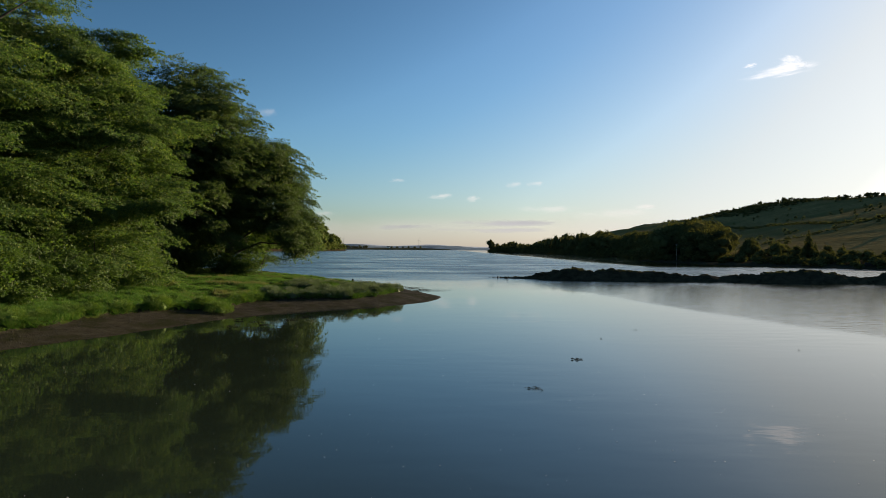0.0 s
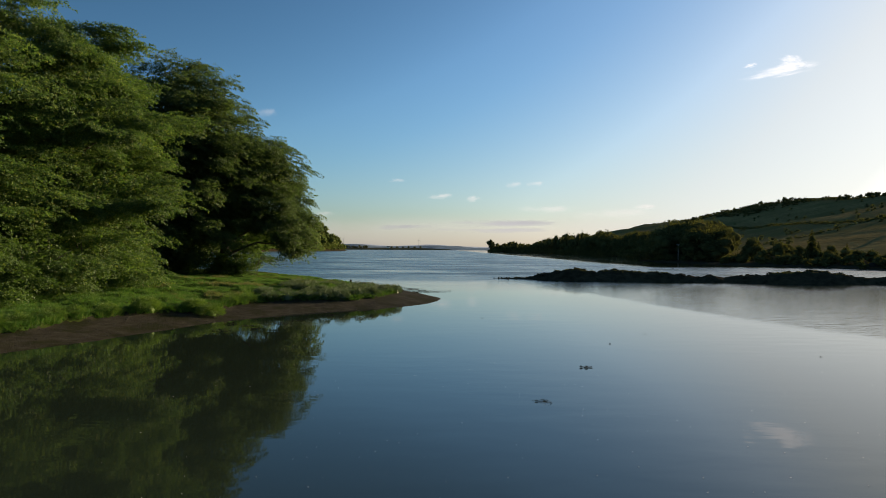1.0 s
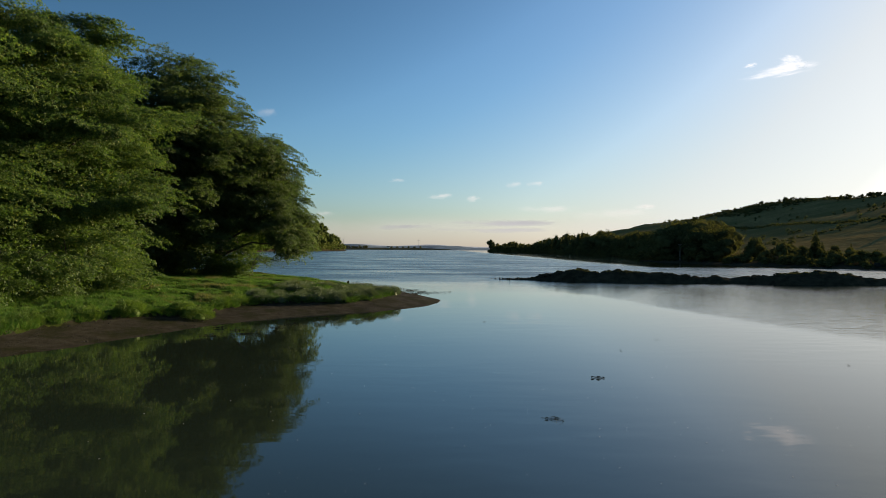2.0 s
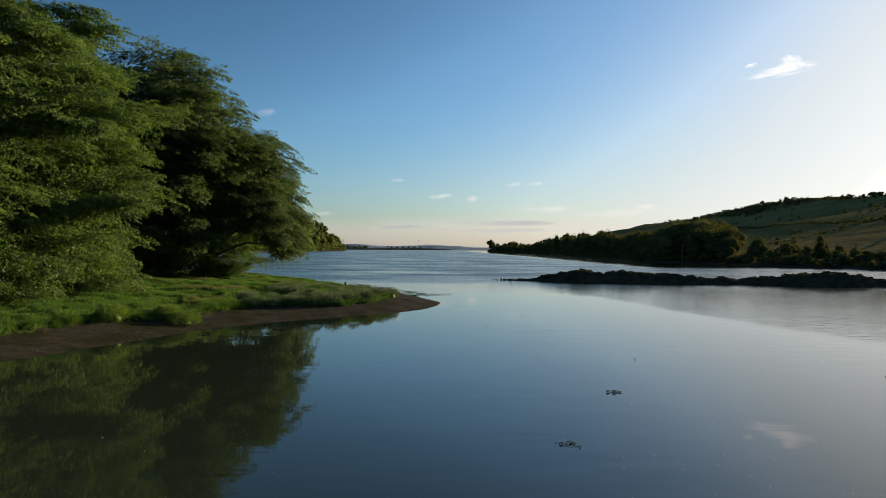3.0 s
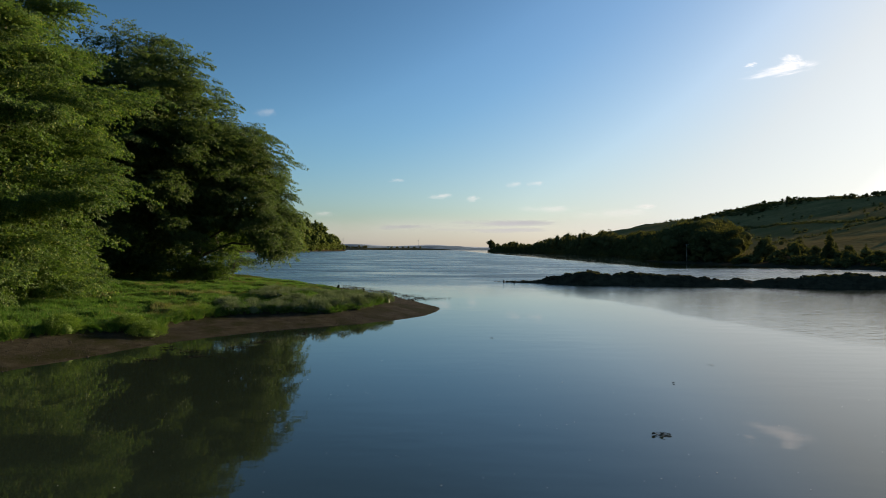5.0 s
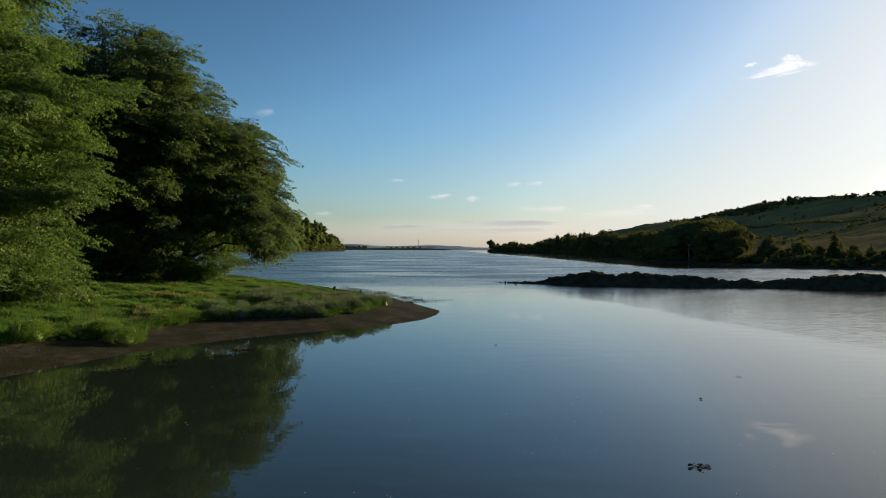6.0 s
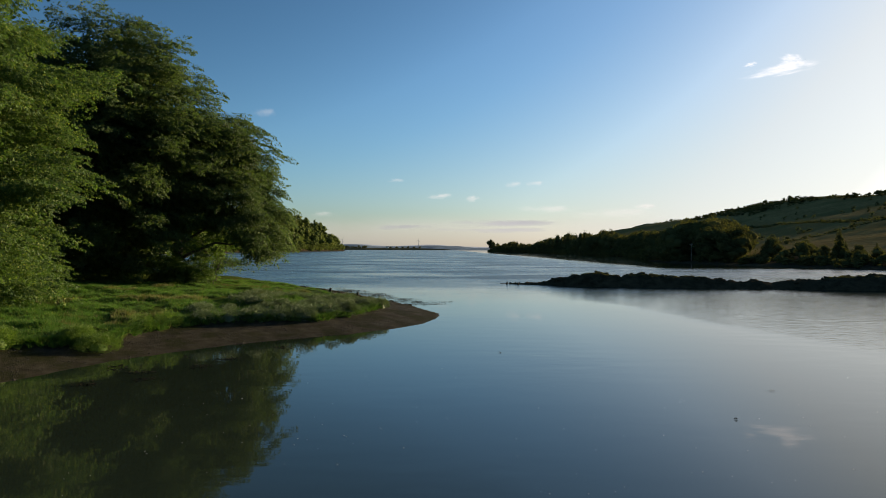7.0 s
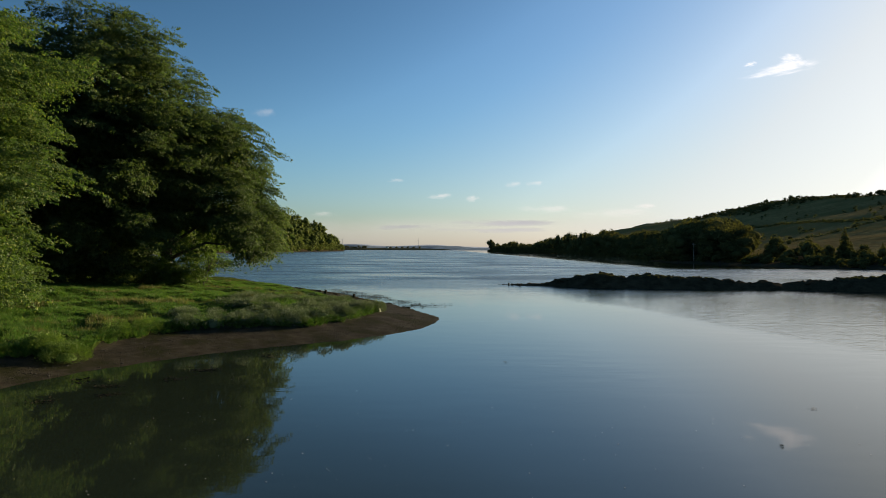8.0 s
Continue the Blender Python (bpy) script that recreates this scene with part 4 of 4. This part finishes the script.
# the lip of the turf: long tufts hanging over the mud
x, y, g = on_turf(r1, 260000, -30, -3, 27, 84, 0.02, 0.75)
k = (fbm(x * 1.3, y * 1.3, 83) > 0.46) & ((x < -12) | (r1.random(len(x)) < 0.4))
planted("turf_edge_grass", "thick lip of long green grass along the turf edge", 304, [blade_tuft(r1, 11, 0.23, 0.03, 1.7) for _ in range(8)],
        np.stack([x, y, bank_height(x, y) + 0.02], -1)[k][:16000], r1.uniform(0.7, 1.3, k.sum())[:16000], MAT_GRASS)

# straw-coloured patches of dead grass
x, y, g = on_turf(r1, 40000, -30, -6, 50, 92, 2.0)
k = fbm(x * 0.28 + 9, y * 0.4, 73) > 0.65
planted("dry_grass", "dry straw-coloured grass among the green", 305, [blade_tuft(r1, 8, 0.34, 0.03, 0.4) for _ in range(4)],
        np.stack([x, y, bank_height(x, y)], -1)[k], r1.uniform(0.7, 1.1, k.sum()), MAT_STRAW)

# grey-green sea purslane in low cushions towards the tip
x, y, g = on_turf(r1, 26000, -17, -3.0, 52, 84, 0.0, 4.4)
k = fbm(x * 0.55, y * 0.55, 75) + 0.3 * (x > -12) > 0.52
hum = fbm(x * 0.9, y * 0.9, 77)
planted("sea_purslane", "low grey-green leaves of sea purslane", 307,
        [spray_shape(r1, 12, 0.3, 0.085, -0.5, 0.7) for _ in range(5)], np.stack([x, y, bank_height(x, y) + 0.16 * sstep(0.38, 0.64, hum) - 0.05], -1)[k], r1.uniform(0.5, 0.9, k.sum()), MAT_PURSLANE, 4)


def cushion(label, seed, x, y, r, h, mat, n=260):
    """A rounded tussock of leaves at the lip of the turf."""
    q = np.random.default_rng(seed)
    d = q.normal(0, 1, (n, 3))
    d /= np.linalg.norm(d, axis=1)[:, None]
    d[:, 2] = np.abs(d[:, 2])
    p = d * (r, r, h) * q.uniform(0.6, 0.98, n)[:, None]
    v, f = scatter_shapes([spray_shape(q, 15, 0.26, 0.055, -0.3, 0.6) for _ in range(4)], q, p, d + (0, 0, 0.5), q.uniform(0.7, 1.2, n))
    kv, kf = knob_shape(q)
    v, f = joined([(kv * (r * 0.5, r * 0.5, h * 0.5), kf), (v, f)])
    o = new("tussock", mesh_of("tussock", v, f, mat))
    o.location = (x, y, zed(x, y) - 0.05)
    return tagged(o, label, "tussock", "tussocks along the turf edge")


cushion("large bright green tussock at the edge of the mud", 401, -16.0, 47.6, 0.95, 0.68, MAT_TUSSOCK, 560)
cushion("large bright green tussock at the edge of the mud", 402, -17.3, 48.2, 0.85, 0.6, MAT_TUSSOCK, 480)
cushion("large bright green tussock at the edge of the mud", 403, -19.4, 45.6, 1.0, 0.72, MAT_TUSSOCK, 560)
edge_pts = [(-24.6, 31.5), (-24.0, 33.0), (-23.3, 34.4), (-22.8, 36.2), (-22.3, 38.0), (-21.7, 39.6), (-21.2, 41.2), (-20.4, 43.2), (-15.4, 51.4), (-14.7, 53.2), (-13.4, 54.7),
            (-12.2, 55.6), (-10.9, 56.3), (-9.4, 57.0), (-8.0, 57.7), (-6.6, 59.2), (-5.8, 61.0), (-5.0, 63.4)]
for i, (ex, ey) in enumerate(edge_pts):
    sz = 0.5 + 0.35 * random.random()
    cushion("green tussock on the turf edge above the mud", 410 + i, ex - 0.35 - 0.3 * random.random(), ey + 0.2, sz, sz * 0.85, MAT_TUSSOCK if i < 10 else MAT_PURSLANE, 200)
hump = np.random.default_rng(431)
for i in range(90):
    hx, hy = hump.uniform(-15.5, -5), hump.uniform(54, 71)
    if float(inside(TURFLINE, np.array([hx]), np.array([hy]))[0]) > 0.4:
        hr = hump.uniform(0.45, 0.95)
        cushion("low grey-green hummock of sea purslane on the spit", 450 + i, hx, hy, hr, hr * 0.42, MAT_PURSLANE, 120)
cushion("dark round clump of sea purslane near the tip", 440, -4.6, 65.2, 0.6, 0.62, MAT_PURSLANE, 300)
cushion("dark round clump of sea purslane near the tip", 441, -6.4, 66.5, 0.5, 0.5, MAT_PURSLANE, 240)

# small leaning thorn under the shore beech
thorn = tree("hawthorn", "small thin-leaved hawthorn leaning at the water's edge", 8, (-23.3, 82.5, zed(-23.3, 82.5)),
             [((-22.3, 82.5, 3.2), (1.5, 1.4, 0.9))], MAT_SHADED_LEAF, 9, 5, 20, length=0.8, leaf=0.12, cluster=(0.5, 0.35), girth=0.09, top=0.8, limbs=6, inner=0)

# ---------------------------------------------------------------- shore litter
pebble_shapes = []
for i in range(5):
    b = bmesh.new()
    bmesh.ops.create_icosphere(b, subdivisions=1, radius=0.05)
    bmesh.ops.dissolve_limit(b, angle_limit=radians(50), verts=b.verts, edges=b.edges)
    bmesh.ops.triangulate(b, faces=b.faces)
    rr = random.Random(900 + i)
    for v in b.verts:
        v.co *= rr.uniform(0.75, 1.2)
        v.co.z *= 0.6
    b.verts.ensure_lookup_table()
    pebble_shapes.append((np.array([tuple(v.co) for v in b.verts]), np.array([[w.index for w in f.verts] for f in b.faces])))
    b.free()
r2 = np.random.default_rng(311)
x, y = r2.uniform(-27, 0.5, 90000), r2.uniform(26, 80, 90000)
w = inside(WATERLINE, x, y)
g = inside(TURFLINE, x, y)
k = (w > 0.05) & (g < 0.1) & (fbm(x * 0.8, y * 0.8, 79) > 0.36)
x, y = x[k][:9000], y[k][:9000]
pv, pf, base = [], [], 0
z = bank_height(x, y)
for i in range(len(x)):
    sv, sf = pebble_shapes[i % 5]
    s = r2.uniform(0.3, 0.75) * (1.9 if r2.random() < 0.06 else 1)
    a = r2.uniform(0, 6.28)
    ca, sa = math.cos(a), math.sin(a)
    pv.append(np.stack([(sv[:, 0] * ca - sv[:, 1] * sa) * s + x[i], (sv[:, 0] * sa + sv[:, 1] * ca) * s + y[i], sv[:, 2] * s + z[i]], -1))
    pf.append(sf + base)
    base += len(sv)
tagged(new("shingle", mesh_of("shingle", np.concatenate(pv), np.concatenate(pf), MAT_PEBBLE)), "dark wet pebbles and shell on the mud shore", "pebbles", kind="stuff")


def wrack_verts(seed, length, width, n):
    q = np.random.default_rng(seed)
    p = np.stack([q.normal(0, length * 0.28, n), q.normal(0, width * 0.28, n), q.uniform(0, 0.03, n)], -1)
    v, f = scatter_shapes([spray_shape(q, 7, 0.22, 0.08, 0.0, 0.5) for _ in range(3)], q, p, q.normal(0, 1, (n, 3)) * (1, 1, 0.08), q.uniform(0.6, 1.3, n), 0.3)
    v[:, 2] = np.maximum(v[:, 2], 0.004)
    return v


def wrack(label, seed, x, y, length, width, n, z=0.012):
    """A raft of floating seaweed and leaves lying on the water."""
    v = wrack_verts(seed, length, width, n)
    o = new("seaweed", mesh_of("seaweed", v, np.arange(len(v)).reshape(-1, 4), MAT_WEED))
    o.location = (x, y, z)
    o.scale = (0.8, 0.8, 1) if n > 6 else (0.5, 0.5, 1)
    return tagged(o, label, "seaweed", kind="stuff")


for i, (x, y, a, b, n) in enumerate(((6.0, 30.1, 0.42, 0.26, 18), (3.2, 24.3, 0.36, 0.22, 15), (17.3, 33.0, 0.16, 0.1, 3), (11.6, 40.5, 0.16, 0.1, 3), (2.8, 48.6, 0.3, 0.15, 5),
                                     (8.6, 36.8, 0.14, 0.1, 3), (-3.2, 75.5, 0.9, 0.5, 14))):
    wrack("small dark raft of floating seaweed", 500 + i, x, y, a, b, n)
chunks = []
for i in range(76):
    t = r2.uniform(0, 1)
    o = (-1.2 - 12.5 * t + r2.normal(0, 0.9), 74 + 24 * t + r2.normal(0, 1.4), 0.04)
    chunks.append((wrack_verts(530 + i, r2.uniform(0.9, 2.2), r2.uniform(0.3, 0.6), 20) + o))
for i, (x, y) in enumerate(((-10.2, 44.9), (-9.6, 46.6), (-12.2, 43.5), (-11.2, 42.2), (-13.0, 41.2), (-8.1, 50.0), (-13.5, 44.5))):
    chunks.append(wrack_verts(570 + i, r2.uniform(0.6, 1.3), r2.uniform(0.25, 0.45), 24) + (x, y, 0.02))
v = np.concatenate(chunks)
tagged(new("wrack", mesh_of("wrack", v, np.arange(len(v)).reshape(-1, 4), MAT_WEED)), "ribbons of dark seaweed awash along the spit", "seaweed", kind="stuff")


def post(label, x, y, h):
    """A rotted timber stump, tapered and leaning a little."""
    z = float(bank_height(np.array([x]), np.array([y]))[0])
    me = mesh_of("post", *tube([(0, 0, -0.4), (0.02, 0, h * 0.5), (0.06, 0.02, h * 0.9), (0.06, 0.02, h)], [0.16, 0.14, 0.11, 0.03], 8), MAT_WEED)
    o = new("timber_post", me)
    o.location = (x, y, max(z, -0.3))
    return tagged(o, label, "post", "old posts on the shore")


post("short black rotted timber post on the shore", -11.6, 83.5, 0.45)
post("short black rotted timber post on the shore", -8.6, 82.0, 0.4)
for x, y in ((9.2, 108.6), (10.6, 107.2), (12.0, 107.8)):
    post("short black rotted timber post in shallow water", x, y, 0.65)

# ---------------------------------------------------------------- far small things
pole = tagged(new("utility_pole"), "pale bare timber utility pole before the shore wood", "pole")
pole.location = (95.5, 261, hz(95.5, 261))
part("shaft", mesh_of("shaft", *tube([(0, 0, -1), (0, 0, 3), (0, 0, 6.6)], [0.2, 0.18, 0.14], 8), MAT_POLE, True), pole)
arm = part("crossarm", mesh_of("crossarm", *tube([(-0.7, 0, 6.2), (0.7, 0, 6.2)], [0.07, 0.07], 6), MAT_POLE), pole)
for ix in (-0.6, 0.0, 0.6):
    part("insulator", mesh_of("insulator", *tube([(ix, 0, 6.25), (ix, 0, 6.32), (ix, 0, 6.45)], [0.03, 0.07, 0.04], 6), MAT_WHITE), arm)


def turbine(x, y, h, turn):
    """A wind turbine standing still: tower, nacelle, three blades."""
    root = tagged(new("wind_turbine"), "wind turbine on the far hills, paled by the same haze colour", "wind turbine", "far wind turbines")
    root.location = (x, y, float(far_height(np.array([float(x)]), np.array([float(y)]))[0]) - 2)
    # Tower, nacelle and blades take the hills' haze colour.
    part("tower", mesh_of("tower", *tube([(0, 0, -3), (0, 0, h * 0.5), (0, 0, h)], [1.3, 1.1, 0.8], 10), MAT_FARHAZE, True), root)
    hub = part("nacelle", mesh_of("nacelle", *tube([(0, -3, h), (0, -1, h), (0, 4, h)], [0.5, 1.1, 0.8], 8), MAT_FARHAZE, True), root)
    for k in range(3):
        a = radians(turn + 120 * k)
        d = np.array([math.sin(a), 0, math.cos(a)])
        part("blade", mesh_of("blade", *tube([np.array([0, -3.2, h]) + d * s for s in (0.5, 6, h * 0.5)], [0.4, 0.5, 0.15], 6), MAT_FARHAZE, True), hub)
    return root


turbine(-172, 4520, 42, 8)
turbine(-715, 4540, 40, 35)
shed = tagged(new("house"), "small white far house with a grey roof", "house")
shed.location = (-285, 3300, 9)
hb = bmesh.new()
bmesh.ops.create_cube(hb, size=1, matrix=Matrix.Translation((0, 0, 3)) @ Matrix.Diagonal((13, 9, 6, 1)))
hme = bpy.data.meshes.new("wall")
hb.to_mesh(hme)
hb.free()
hme.materials.append(MAT_WHITE)
part("wall", hme, shed)
rv2 = np.array([(-7, -5, 6), (7, -5, 6), (7, 5, 6), (-7, 5, 6), (-7, 0, 9.5), (7, 0, 9.5), (7, 0, 9.5), (-7, 0, 9.5)], dtype=float)
part("roof", mesh_of("roof", rv2, np.array([(0, 1, 5, 4), (2, 3, 4, 5), (0, 4, 3, 0), (1, 2, 5, 1)])[:2], MAT_FARLAND), shed)

# stones and clods awash along the back of the spit
for i in range(70):
    t = r2.uniform(0, 1)
    x, y = -3.0 - 14.5 * t + r2.normal(0, 0.7), 73 + 24 * t + r2.normal(0, 0.8)
    o = new("stone", stones[i % 6])
    s = r2.uniform(0.12, 0.5)
    o.matrix_basis = pose(x, y, max(zed(x, y), -0.05) + 0.02, 0, 0, r2.uniform(0, 360)) @ Matrix.Diagonal((s * 1.3, s, s * 0.7, 1))
    tagged(o, "dark weedy stone awash behind the spit", "stone", "stones behind the spit")

# rough grass on the crown of the rock ledge
x = r2.uniform(15, 74, 5200)
y = spine_y(x) + r2.normal(0, 1.3, 5200)
z = rocks_height(x, y)
k = z > 1.15 + 0.35 * fbm(x * 0.7, y * 0.7, 95)
planted("rough_grass", "dark rough grass tufts crowning the rock ledge", 321, [blade_tuft(r1, 9, 0.13, 0.045, 0.8) for _ in range(4)], np.stack([x, y, z - 0.03], -1)[k], r2.uniform(0.6, 1.2, k.sum()), MAT_FARLEAF)

# broken field wall on the far shore
wall = tagged(new("stone_wall"), "low broken dry-stone wall above the far shore", "wall")
wall.location = (117, 172, hz(117, 172))
wrng = random.Random(77)
block = bmesh.new()
bmesh.ops.create_cube(block, size=1)
bmesh.ops.bevel(block, geom=block.edges[:], offset=0.12, segments=1, affect='EDGES')
block_me = bpy.data.meshes.new("stone")
block.to_mesh(block_me)
block.free()
block_me.materials.append(MAT_PEBBLE)
for course in range(3):
    for i in range(13 - 2 * course):
        if course == 2 and wrng.random() < 0.5:
            continue
        o = new("stone", block_me)
        o.parent = wall
        o.matrix_basis = pose(-4 + i * 0.66 + course * 0.3, wrng.uniform(-0.06, 0.06), 0.18 + course * 0.36, 0, 0, wrng.uniform(-8, 8)) @ Matrix.Diagonal((0.64, 0.5, 0.38, 1))
for gx in (-4.9, 5.4):
    gate = tagged(new("gate_post", mesh_of("gate_post", *tube([(0, 0, -0.3), (0, 0, 1.5), (0, 0, 1.75)], [0.28, 0.26, 0.08], 6), MAT_PEBBLE)), "squat stone gate post beside the broken wall", "gate post")
    gate.location = (117 + gx, 172, hz(117 + gx, 172))

# ---------------------------------------------------------------- flecks adrift on the water
q = np.random.default_rng(611)
n = 420
x, y = q.uniform(-9, 17, n), 13 + 32 * q.random(n) ** 1.5
spin = q.uniform(0, 2 * np.pi, n)
long_, wide = q.uniform(0.008, 0.03, n), q.uniform(0.006, 0.012, n)
corner = np.array([(-1, 0, 0), (0, -1, 0.4), (1, 0, 0), (0, 1, 0.4)])
v = corner[None] * np.stack([long_, wide, wide], -1)[:, None, :]
v = np.stack([v[..., 0] * np.cos(spin)[:, None] - v[..., 1] * np.sin(spin)[:, None] + x[:, None], v[..., 0] * np.sin(spin)[:, None] + v[..., 1] * np.cos(spin)[:, None] + y[:, None], v[..., 2] + 0.006], -1)
tagged(new("foam", mesh_of("foam", v.reshape(-1, 3), np.arange(4 * n).reshape(-1, 4), MAT_WHITE)), "pale flecks of foam and down adrift on still water", "foam", kind="stuff")
